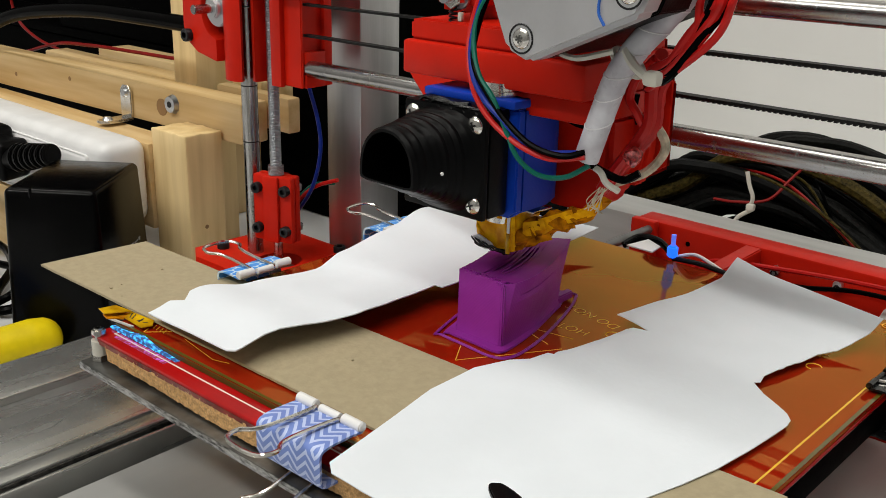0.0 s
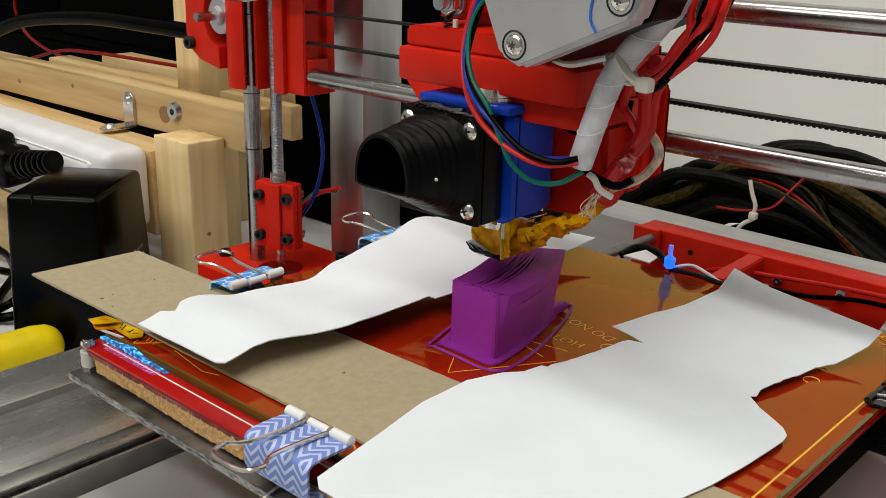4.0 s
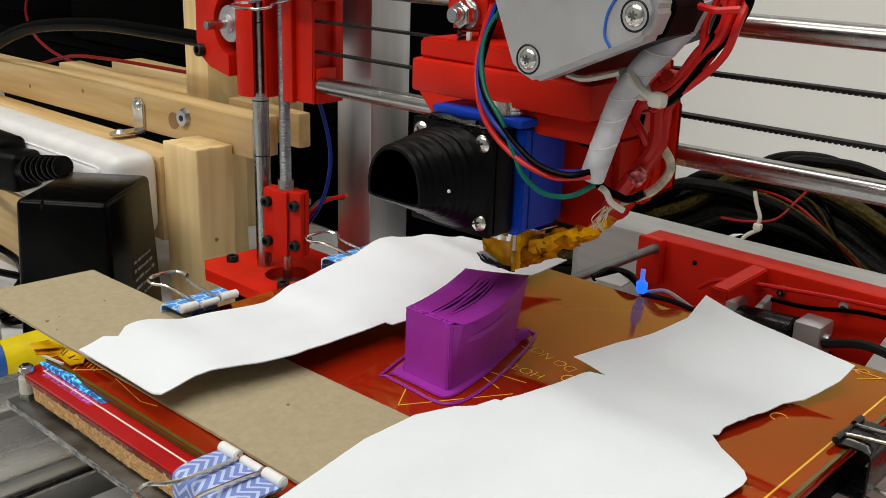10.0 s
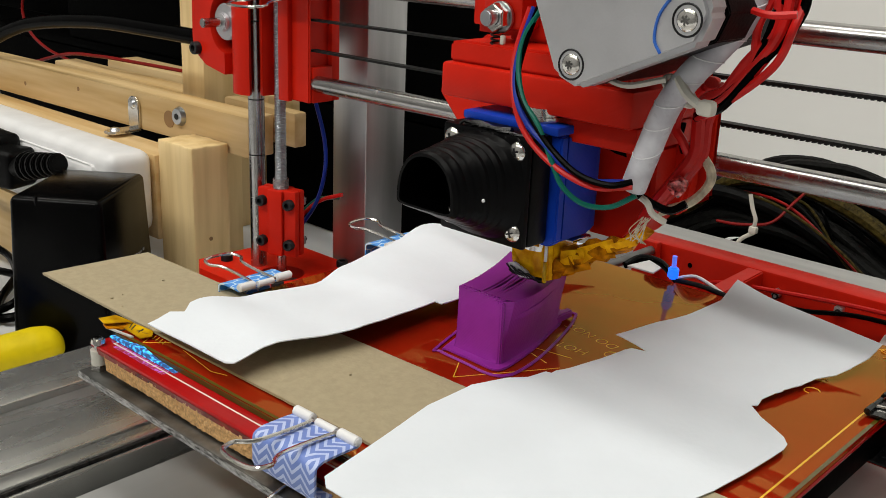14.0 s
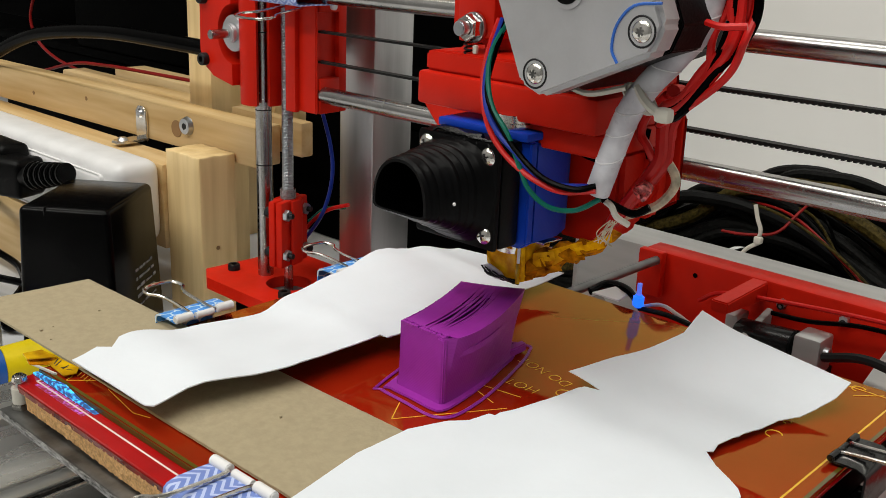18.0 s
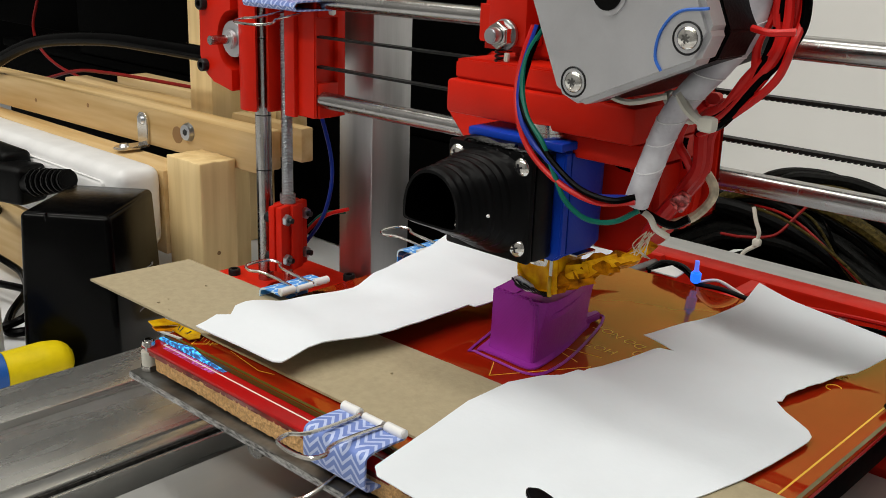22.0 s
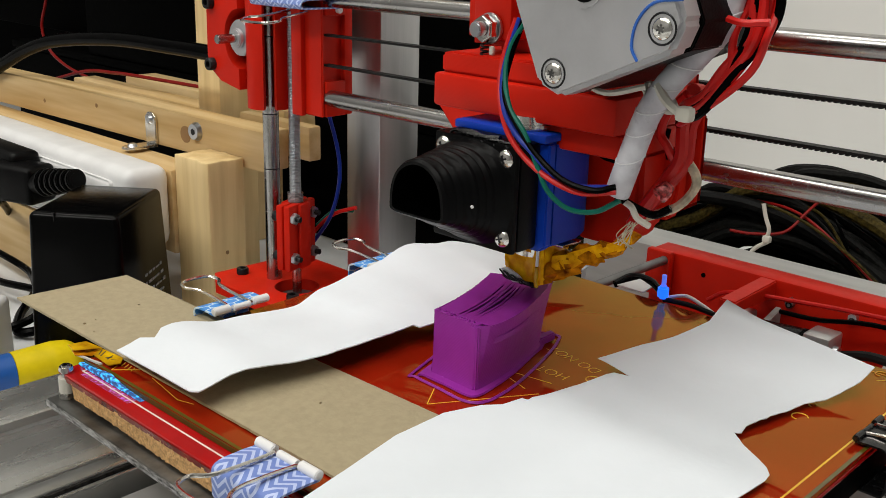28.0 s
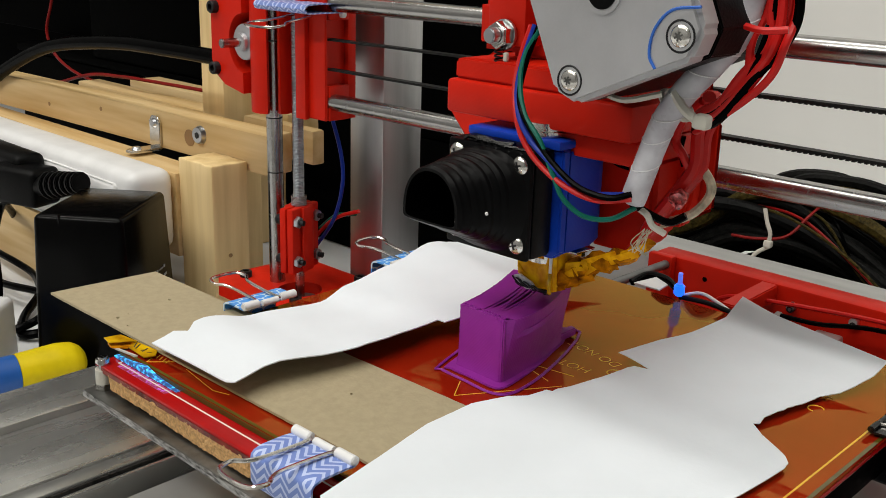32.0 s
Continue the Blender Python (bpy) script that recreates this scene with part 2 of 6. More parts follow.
GLASS_EDGE = material("green_glass_edge", (0.09, 0.06, 0.012), 0.1, spec=0.3)
OLIVE = material("olive_glass_rim", (0.1, 0.075, 0.01), 0.1, spec=0.6)
WRAP_GAP = material("bright_wrap_rim", (0.72, 0.72, 0.74), 0.4)
SPIRAL = material("milky_spiral_wrap", (0.56, 0.56, 0.6), 0.3, vary=0.15, scale=120, second=(0.4, 0.38, 0.43))
CLEAR = material("clear_plastic_sleeve", (0.85, 0.75, 0.75), 0.15, transmission=0.85)
NYLON = material("white_nylon_tie", (0.6, 0.58, 0.51), 0.35)
WIRE_RED = material("red_wire", (0.55, 0.01, 0.008), 0.35, spec=0.3)
WIRE_BLACK = material("black_wire", (0.001, 0.001, 0.001), 0.22, spec=0.025)
FILM = material("shiny_pink_film", (0.62, 0.1, 0.1), 0.2, vary=0.5, scale=700, spec=0.8)
# red wire again, darkened to carry the shade these wires hang in
WIRE_RED_SHADED = material("shaded_red_wire", (0.22, 0.006, 0.005), 0.4, spec=0.2)
WIRE_BLUE = material("blue_wire", (0.008, 0.03, 0.3), 0.35, spec=0.2)
WIRE_GREEN = material("green_wire", (0.003, 0.13, 0.09), 0.35, spec=0.2)
WIRE_CREAM = material("cream_glass_sleeve", (0.6, 0.52, 0.38), 0.7, vary=0.2, scale=300)
WALL = material("white_wall_paint", (0.88, 0.87, 0.84), 0.7, vary=0.02, scale=6, bump=0.05, bump_scale=80)
TABLE = material("white_table_laminate", (0.66, 0.67, 0.68), 0.4, vary=0.04, scale=12)
# near-black for black bodies, and for shade coloured into slots and openings
DARK = material("near_black_and_shade", (0.0007, 0.0007, 0.0007), 0.7, spec=0.015)
ROOM = material("grey_room_paint", (0.3, 0.3, 0.3), 0.8, vary=0.04, scale=5)
YELLOW = material("yellow_rubber_grip", (0.75, 0.58, 0.005), 0.45, spec=0.2)
BLUE_GRIP = material("blue_rubber_grip", (0.01, 0.1, 0.4), 0.4)
INK_BLUE = material("blue_marker", (0.02, 0.12, 0.5), 0.5)
LED = glowing("blue_light_diode", (0.01, 0.13, 1.0), 1.4)
LED_PIN = glowing("pale_blue_lit_plastic", (0.12, 0.22, 1.0), 0.6)
# emission painted on for blue light in the glass and on the board
GLOW = speckled_glow("painted_blue_edge_light", (0.01, 0.07, 0.9), 1.9, (0.06, 0.75, 1.0), 0.1, (0.02, 0.03, 0.12))
SHINE = speckled_glow("painted_violet_board_light", (0.3, 0.04, 0.9), 0.9, (0.6, 0.3, 1.0), 0.0, (0.3, 0.006, 0.02))
KNOT = material("dark_wood_grain", (0.3, 0.17, 0.07), 0.7)
GREY_INK = material("worn_grey_print", (0.25, 0.25, 0.25), 0.6)
GREEN_INK = material("green_print", (0.05, 0.16, 0.09), 0.6)
BRAID = [material("black_braided_sleeve", (0.005, 0.005, 0.0045), 0.5, spec=0.08, vary=0.4, scale=500, bump=0.5, bump_scale=900), material("dark_olive_braid", (0.05, 0.037, 0.009), 0.5, spec=0.06, vary=0.4, scale=500, bump=0.5, bump_scale=900),
         material("black_glossy_sleeve", (0.003, 0.003, 0.003), 0.45, spec=0.08, vary=0.3, scale=300, bump=0.4, bump_scale=900)]
FLOOR = material("grey_floor", (0.2, 0.2, 0.2), 0.6)


# ---- building tools ----
def base_of(ob):
    v = Vector((0, 0, 0))
    while ob:
        v, ob = v + ob.location, ob.parent
    return v


def part(name, bm, mat, parent, label="", smooth=True, sharp=35):
    """Link a bmesh, built in world space, as one mesh object under a thing or part."""
    me = bpy.data.meshes.new(name)
    if parent:
        bm.transform(Matrix.Translation(-base_of(parent)))
    bmesh.ops.recalc_face_normals(bm, faces=bm.faces)
    if smooth:
        for fc in bm.faces:
            fc.smooth = True
        for ed in bm.edges:
            if len(ed.link_faces) == 2 and ed.calc_face_angle(0) > radians(sharp):
                ed.smooth = False
    bm.to_mesh(me)
    bm.free()
    for one in (mat if isinstance(mat, (list, tuple)) else [mat]):
        me.materials.append(one)
    ob = new(name, me)
    ob.parent = parent
    if label:
        ob["label"] = label
    return ob


def thing(name, at, label, category, group="", kind=""):
    ob = new(name)
    ob.empty_display_size = 0.01
    ob.location = at
    return tagged(ob, label, category, group, kind)


def solid(name, bm, mat, at, label, category, group="", kind=""):
    """A thing that is one mesh, with its origin at the point at."""
    holder = new(name)
    holder.location = at
    ob = part(name, bm, mat, holder)
    ob.parent = None
    ob.location = at
    bpy.data.objects.remove(holder)
    ob.name = name
    return tagged(ob, label, category, group, kind)


def merge(bm, other, m=None):
    me = bpy.data.meshes.new("tmp")
    if m:
        other.transform(m)
    other.to_mesh(me)
    other.free()
    bm.from_mesh(me)
    bpy.data.meshes.remove(me)
    return bm


def box(x0, x1, y0, y1, z0, z1, bevel=0.0006, seg=2):
    bm = bmesh.new()
    bmesh.ops.create_cube(bm, size=1)
    bm.transform(Matrix.Translation(((x0 + x1) / 2, (y0 + y1) / 2, (z0 + z1) / 2)) @ Matrix.Diagonal((abs(x1 - x0), abs(y1 - y0), abs(z1 - z0), 1)))
    if bevel:
        bmesh.ops.bevel(bm, geom=bm.edges[:], offset=bevel, segments=seg, affect="EDGES", profile=0.5)
    return bm


def rod(p, q, r, n=24, r2=None, bevel=0.0):
    bm = bmesh.new()
    p, q = Vector(p), Vector(q)
    bmesh.ops.create_cone(bm, cap_ends=True, segments=n, radius1=r, radius2=r if r2 is None else r2, depth=(q - p).length)
    if bevel:
        rim = [e for e in bm.edges if abs(e.verts[0].co.z - e.verts[1].co.z) < 1e-9]
        bmesh.ops.bevel(bm, geom=rim, offset=bevel, segments=2, affect="EDGES")
    bm.transform(Matrix.Translation((p + q) / 2) @ (q - p).to_track_quat("Z", "Y").to_matrix().to_4x4())
    return bm


def curve_points(pts, per=8):
    pts = [Vector(p) for p in pts]
    full = [2 * pts[0] - pts[1]] + pts + [2 * pts[-1] - pts[-2]]
    out = []
    for i in range(1, len(full) - 2):
        a, b, c, d = full[i - 1:i + 3]
        for k in range(per):
            t = k / per
            out.append(0.5 * ((2 * b) + (c - a) * t + (2 * a - 5 * b + 4 * c - d) * t * t + (3 * b - a - 3 * c + d) * t ** 3))
    return out + [pts[-1]]


def tube(pts, r, n=10, per=8, taper=None):
    """A round tube along a smooth line through the points."""
    line = curve_points(pts, per) if per > 1 else [Vector(p) for p in pts]
    bm = bmesh.new()
    rings, normal = [], None
    for i, p in enumerate(line):
        d = (line[min(i + 1, len(line) - 1)] - line[max(i - 1, 0)]).normalized()
        if normal is None:
            normal = d.orthogonal().normalized()
        normal = (normal - d * normal.dot(d)).normalized()
        side = d.cross(normal)
        rad = r if taper is None else r * taper(i / (len(line) - 1))
        rings.append([bm.verts.new(p + rad * (math.cos(a) * normal + math.sin(a) * side)) for a in (2 * math.pi * k / n for k in range(n))])
    for a, b in zip(rings, rings[1:]):
        for k in range(n):
            bm.faces.new((a[k], a[(k + 1) % n], b[(k + 1) % n], b[k]))
    bm.faces.new(rings[0])
    bm.faces.new(rings[-1][::-1])
    return bm


def prism(outline, axis, lo, hi, bevel=0.0):
    """A flat outline pushed along an axis. Outline in the two other axes, in their order."""
    bm = bmesh.new()

    def at(u, v, w):
        return {"x": (w, u, v), "y": (u, w, v), "z": (u, v, w)}[axis]

    a = [bm.verts.new(at(u, v, lo)) for u, v in outline]
    b = [bm.verts.new(at(u, v, hi)) for u, v in outline]
    bm.faces.new(a)
    bm.faces.new(b[::-1])
    for i in range(len(a)):
        j = (i + 1) % len(a)
        bm.faces.new((a[i], a[j], b[j], b[i]))
    bmesh.ops.recalc_face_normals(bm, faces=bm.faces)
    if bevel:
        bmesh.ops.bevel(bm, geom=bm.edges[:], offset=bevel, segments=2, affect="EDGES")
    return bm


def smooth_loop(pts, per=6):
    """A closed round outline through 2D points."""
    n, out = len(pts), []
    for i in range(n):
        a, b, c, d = [Vector(pts[(i + k) % n]) for k in (-1, 0, 1, 2)]
        for k in range(per):
            t = k / per
            q = 0.5 * ((2 * b) + (c - a) * t + (2 * a - 5 * b + 4 * c - d) * t * t + (3 * b - a - 3 * c + d) * t ** 3)
            out.append((q.x, q.y))
    return out


def cap_screw(at, way, r, length, parent, mat=BLACK_STEEL, name="socket_screw"):
    """A socket-head screw head standing out along way, with its hexagon socket."""
    way = Vector(way).normalized()
    at = Vector(at)
    bm = bmesh.new()
    prof = [(0.0, -0.0005), (r, -0.0005), (r, length * 0.85), (r * 0.9, length), (r * 0.52, length), (r * 0.5, length * 0.45), (0.0, length * 0.4)]
    seg, rings = 18, []
    for rad, h in prof:
        rings.append([bm.verts.new((max(rad, 1e-6) * math.cos(2 * math.pi * k / seg), max(rad, 1e-6) * math.sin(2 * math.pi * k / seg), h)) for k in range(seg)])
    for a, b in zip(rings, rings[1:]):
        for k in range(seg):
            bm.faces.new((a[k], a[(k + 1) % seg], b[(k + 1) % seg], b[k]))
    bmesh.ops.remove_doubles(bm, verts=bm.verts, dist=1e-5)
    bm.transform(Matrix.Translation(at) @ way.to_track_quat("Z", "Y").to_matrix().to_4x4())
    return part(name, bm, mat, parent)


def hex_nut(at, way, r, h, parent, mat=ZINC, name="nut"):
    way = Vector(way).normalized()
    bm = rod(Vector(at), Vector(at) + way * h, r, 6, bevel=h * 0.12)
    return part(name, bm, mat, parent)


def pan_screw(at, parent, r=0.0032, way=(0, -1, 0), mat=NICKEL, flat=0.62, lobes=2):
    """A bright cross-head screw."""
    way = Vector(way)
    bm = bmesh.new()
    bmesh.ops.create_uvsphere(bm, u_segments=20, v_segments=10, radius=r)
    for v in bm.verts:
        v.co.z = max(-0.0004, v.co.z * flat)
    bm.transform(Matrix.Translation(at) @ way.to_track_quat("Z", "Y").to_matrix().to_4x4())
    s = part("round_screw", bm, mat, parent)
    bm = bmesh.new()
    for a in [180 * q / lobes for q in range(lobes)]:
        merge(bm, box(-r * 0.42, r * 0.42, -r * 0.09, r * 0.09, r * (flat - 0.17), r * (flat + 0.01 + 0.01 * a / 180), 0), Matrix.Rotation(radians(a + 20), 4, "Z"))
    bm.transform(Matrix.Translation(at) @ way.to_track_quat("Z", "Y").to_matrix().to_4x4())
    part("cross_slot", bm, PLATE if lobes == 3 else BLACK_STEEL, s)


# ---- the room ----
def room():
    solid("table_top", box(-1.88, 1.0, -0.75, 0.62, -0.03, 0.0, 0.002), TABLE, (0, 0, 0), "white laminate workbench top under the printer", "table", kind="structure")
    solid("wall_north", box(-1.9, 1.9, 0.64, 0.7, -0.8, 1.9, 0), WALL, (0, 0.67, -0.8), "white painted wall behind the workbench", "wall", kind="structure")
    solid("wall_west", box(-1.96, -1.9, -2.4, 0.7, -0.8, 1.9, 0), ROOM, (-1.93, -0.6, -0.8), "plain grey wall", "wall", kind="structure")
    solid("wall_east", box(1.9, 1.96, -2.4, 0.7, -0.8, 1.9, 0), ROOM, (1.93, -0.6, -0.8), "plain grey wall", "wall", kind="structure")
    solid("wall_south", box(-1.9, 1.9, -2.46, -2.4, -0.8, 1.9, 0), ROOM, (0, -2.43, -0.8), "plain grey wall", "wall", kind="structure")
    solid("ceiling", box(-1.96, 1.96, -2.46, 0.7, 1.9, 1.96, 0), WALL, (0, -0.6, 1.9), "white ceiling", "ceiling", kind="structure")
    solid("floor", box(-1.96, 1.96, -2.46, 0.7, -0.86, -0.8, 0), FLOOR, (0, -0.6, -0.8), "grey floor", "floor", kind="structure")


room()


# ---- printer frame ----
def base_frame():
    ext = thing("frame_extrusion", (-0.17, -0.1, 0.0), "grey aluminium frame extrusion with slots beside the bed", "extrusion")
    part("body", box(-0.1738, -0.1296, -0.42, 0.05, 0.004, 0.0475, 0.0008), ALU_Y, ext)
    part("side_rail", box(-0.2052, -0.1742, -0.42, 0.05, 0.0, 0.0505, 0.001), ALU_Y, ext, "brighter aluminium rail")
    # the slot's shade is put into this floor's near-black colour
    part("slot_shade_floor", box(-0.1190, -0.1070, -0.42, 0.05, 0.004, 0.030, 0.0003), DARK, ext, "slot floor coloured near black for its shade")
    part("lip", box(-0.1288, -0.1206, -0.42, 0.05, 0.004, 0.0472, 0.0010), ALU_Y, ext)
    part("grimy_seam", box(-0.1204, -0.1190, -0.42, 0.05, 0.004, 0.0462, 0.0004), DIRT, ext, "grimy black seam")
    part("inner_web", box(-0.1188, -0.1168, -0.42, 0.05, 0.004, 0.0450, 0.0006), ALU_Y, ext)
    mid = thing("base_plate", (-0.02, -0.1, 0.0), "wide grey aluminium base plate below the bed", "plate")
    part("body", box(-0.1066, 0.25, -0.42, 0.134, 0.02, 0.0425, 0.001), BASE_ALU, mid)
    for x in (-0.0815, 0.079):
        bar = thing("bed_slide_rod", (x, -0.05, 0.05), "polished steel rod that carries the bed", "rod", "bed slide rods")
        part("shaft", rod((x, -0.045, 0.056), (x, 0.1785, 0.056), 0.0045), STEEL, bar)
    tip = thing("guide_rod", (-0.0492, 0.15, 0.0885), "short grey steel guide rod set into the red rear bracket", "rod")
    part("shaft", rod((-0.0494, 0.0905, 0.0892), (-0.0480, 0.1794, 0.0892), 0.0022), DULL_STEEL, tip)
    beam = thing("rear_beam", (0.0, 0.21, 0.0), "grey aluminium cross beam behind the bed", "beam")
    part("body", box(-0.108, 0.42, 0.1945, 0.2255, 0.0, 0.088, 0.0008), BEAM, beam)
    part("end_plate", box(-0.1115, -0.1082, 0.1955, 0.2245, 0.0, 0.0875, 0.0005), ALU, beam)
    up = thing("frame_upright", (-0.205, 0.135, 0.0), "upright aluminium box section of the printer frame", "upright")
    part("body", box(-0.2216, -0.1948, 0.12, 0.149, 0.0, 0.56, 0.0009), ALU_UP, up)
    part("foot_bracket", box(-0.226, -0.192, 0.1165, 0.1545, 0.0, 0.03, 0.001), RED, up)


base_frame()


def rear_bracket():
    b = thing("rear_bracket", (0.0, 0.185, 0.03), "long red printed bracket bolted to the rear beam", "bracket")
    part("back_plate", box(-0.0585, 0.18, 0.1795, 0.1943, 0.045, 0.0925, 0.0012), RED, b)
    part("top_lip", box(-0.0585, -0.045, 0.1745, 0.1793, 0.07, 0.0935, 0.001), RED, b)
    part("rib", prism([(0.1405, 0.0860), (0.1793, 0.0835), (0.1793, 0.0922), (0.1405, 0.0912)], "x", 0.0005, 0.0086, 0.0006), RED, b)
    part("support_bar", prism([(0.142, 0.046), (0.1793, 0.046), (0.1793, 0.0800), (0.142, 0.066)], "x", 0.066, 0.076, 0.0006), BEAM, b, "dull aluminium support bar")
    part("shim_plate", prism([(0.146, 0.0452), (0.1793, 0.0452), (0.1793, 0.0800), (0.150, 0.0720)], "x", 0.0095, 0.0125, 0.0004), BEAM, b, "dull aluminium shim")
    pan_screw((-0.0543, 0.1793, 0.0800), b, 0.0028)
    part("floor", box(-0.0585, 0.18, 0.136, 0.1793, 0.04, 0.0448, 0.001), RED, b)
    for x, z in ((0.0165, 0.0830), (0.0455, 0.0835)):
        cap_screw((x, 0.1795, z), (0, -1, 0), 0.0017, 0.0030, b)
        part("nut", rod((x, 0.1768, z + 0.0012), (x, 0.1794, z + 0.0012), 0.0022, 6), ZINC, b)
    # uncut plate: a near-black disc paints the hole's shade
    part("hole_shade_disc", rod((-0.0288, 0.1797, 0.0852), (-0.0288, 0.1793, 0.0852), 0.0012, 16), DARK, b, "dark disc painting the shade of a small drilled hole")
    # limit switch and its lever on the bracket
    sw = thing("limit_switch", (0.03, 0.16, 0.0448), "small limit switch with a bright metal housing on the red bracket", "switch")
    part("body", rod((0.0050, 0.1640, 0.0700), (0.0335, 0.1600, 0.0735), 0.0072, 28, bevel=0.0006), BLACK_GLOSS, sw, "black round body")
    part("base", box(0.0040, 0.0450, 0.1540, 0.1750, 0.0449, 0.0640, 0.001), BLACK, sw)
    part("housing", box(0.0336, 0.0460, 0.1540, 0.1690, 0.0642, 0.0812, 0.0016), ALU, sw, "bright metal block")
    part("housing", box(-0.0015, 0.0048, 0.1600, 0.1720, 0.0642, 0.0790, 0.0012), ALU, sw, "bright metal block")
    cap_screw((0.0461, 0.1600, 0.0740), (1, 0, 0), 0.0032, 0.0022, sw, ZINC)
    for pts, m, nm in (([(-0.0213, 0.172, 0.0764), (-0.0076, 0.168, 0.085), (0.0199, 0.17, 0.0879), (0.0613, 0.172, 0.0905), (0.12, 0.172, 0.092)], WIRE_RED, "red_cable"),
                       ([(0.0176, 0.166, 0.0831), (0.0356, 0.165, 0.0845), (0.0629, 0.167, 0.0885), (0.12, 0.168, 0.088)], WIRE_BLACK, "black_cable"),
                       ([(0.0476, 0.155, 0.0745), (0.066, 0.150, 0.081), (0.085, 0.146, 0.08), (0.12, 0.14, 0.074)], RUBBER, "thick_black_cable")):
        w = thing(nm, pts[0], ("thin red cable" if m is WIRE_RED else "black cable") + " running along the red rear bracket", "cable")
        part("sheath", tube(pts, 0.0021 if m is RUBBER else 0.0011, 8), m, w)


rear_bracket()


def belt(z0, z1, y=0.078, x0=-0.2, x1=0.34):
    b = thing("drive_belt", (0.1, y, z0), "black toothed drive belt along the cross rods", "belt", "drive belts")
    h = 0.0008
    part("band", prism([(x0, z0 - 0.0002), (x1, z1 - 0.0002), (x1, z1 + h), (x0, z0 + h)], "y", y - 0.0022, y + 0.0022), RUBBER, b)
    bm = bmesh.new()
    n = 200
    for i in range(n):
        x = -0.07 + 0.41 * i / n
        z = z0 + (z1 - z0) * (x - x0) / (x1 - x0)
        merge(bm, box(x, x + 0.0011, y - 0.0022, y + 0.0022, z - 0.0007, z - 0.0001, 0))
    tagged(part("teeth", bm, RUBBER, b), kind="stuff")


def gantry():
    for z in (0.1612, 0.2092):
        bar = thing("cross_rod", (0.1, 0.078, z), "polished steel smooth rod that carries the print head", "rod", "cross rods")
        part("shaft", rod((-0.198, 0.078, z - 0.0006), (0.34, 0.078, z + 0.0026), 0.0041, 40), STEEL, bar)
    belt(0.1764, 0.1762)
    belt(0.1908, 0.1945)
    bar = thing("lift_smooth_rod", (-0.2372, 0.08, 0.05), "polished upright steel rod of the lift", "rod")
    part("shaft", rod((-0.2372, 0.08, 0.05), (-0.2372, 0.08, 0.5), 0.0043, 32), STEEL, bar)
    for z in (0.1158, 0.1455, 0.186):
        part("ring_mark", rod((-0.2372, 0.08, z), (-0.2372, 0.08, z + 0.0006), 0.00436, 32), BLACK_STEEL, bar, "dark ring mark")
    # threaded rod: a fine helix-like stack of ridges
    scr = thing("lift_threaded_rod", (-0.2172, 0.08, 0.056), "zinc-plated threaded rod of the lift", "threaded rod")
    bm = bmesh.new()
    seg, pitch, z, rings = 20, 0.0008, 0.1, []
    k = 0
    while z < 0.245:
        r = 0.0031 if k % 2 == 0 else 0.0026
        rings.append([bm.verts.new((-0.2172 + r * math.cos(2 * math.pi * a / seg), 0.08 + r * math.sin(2 * math.pi * a / seg), z)) for a in range(seg)])
        z += pitch / 2
        k += 1
    for a, b in zip(rings, rings[1:]):
        for j in range(seg):
            bm.faces.new((a[j], a[(j + 1) % seg], b[(j + 1) % seg], b[j]))
    part("thread", bm, ZINC, scr, smooth=False)
    part("upper_shank", rod((-0.2172, 0.08, 0.2452), (-0.2172, 0.08, 0.5), 0.0026), ZINC, scr)


gantry()


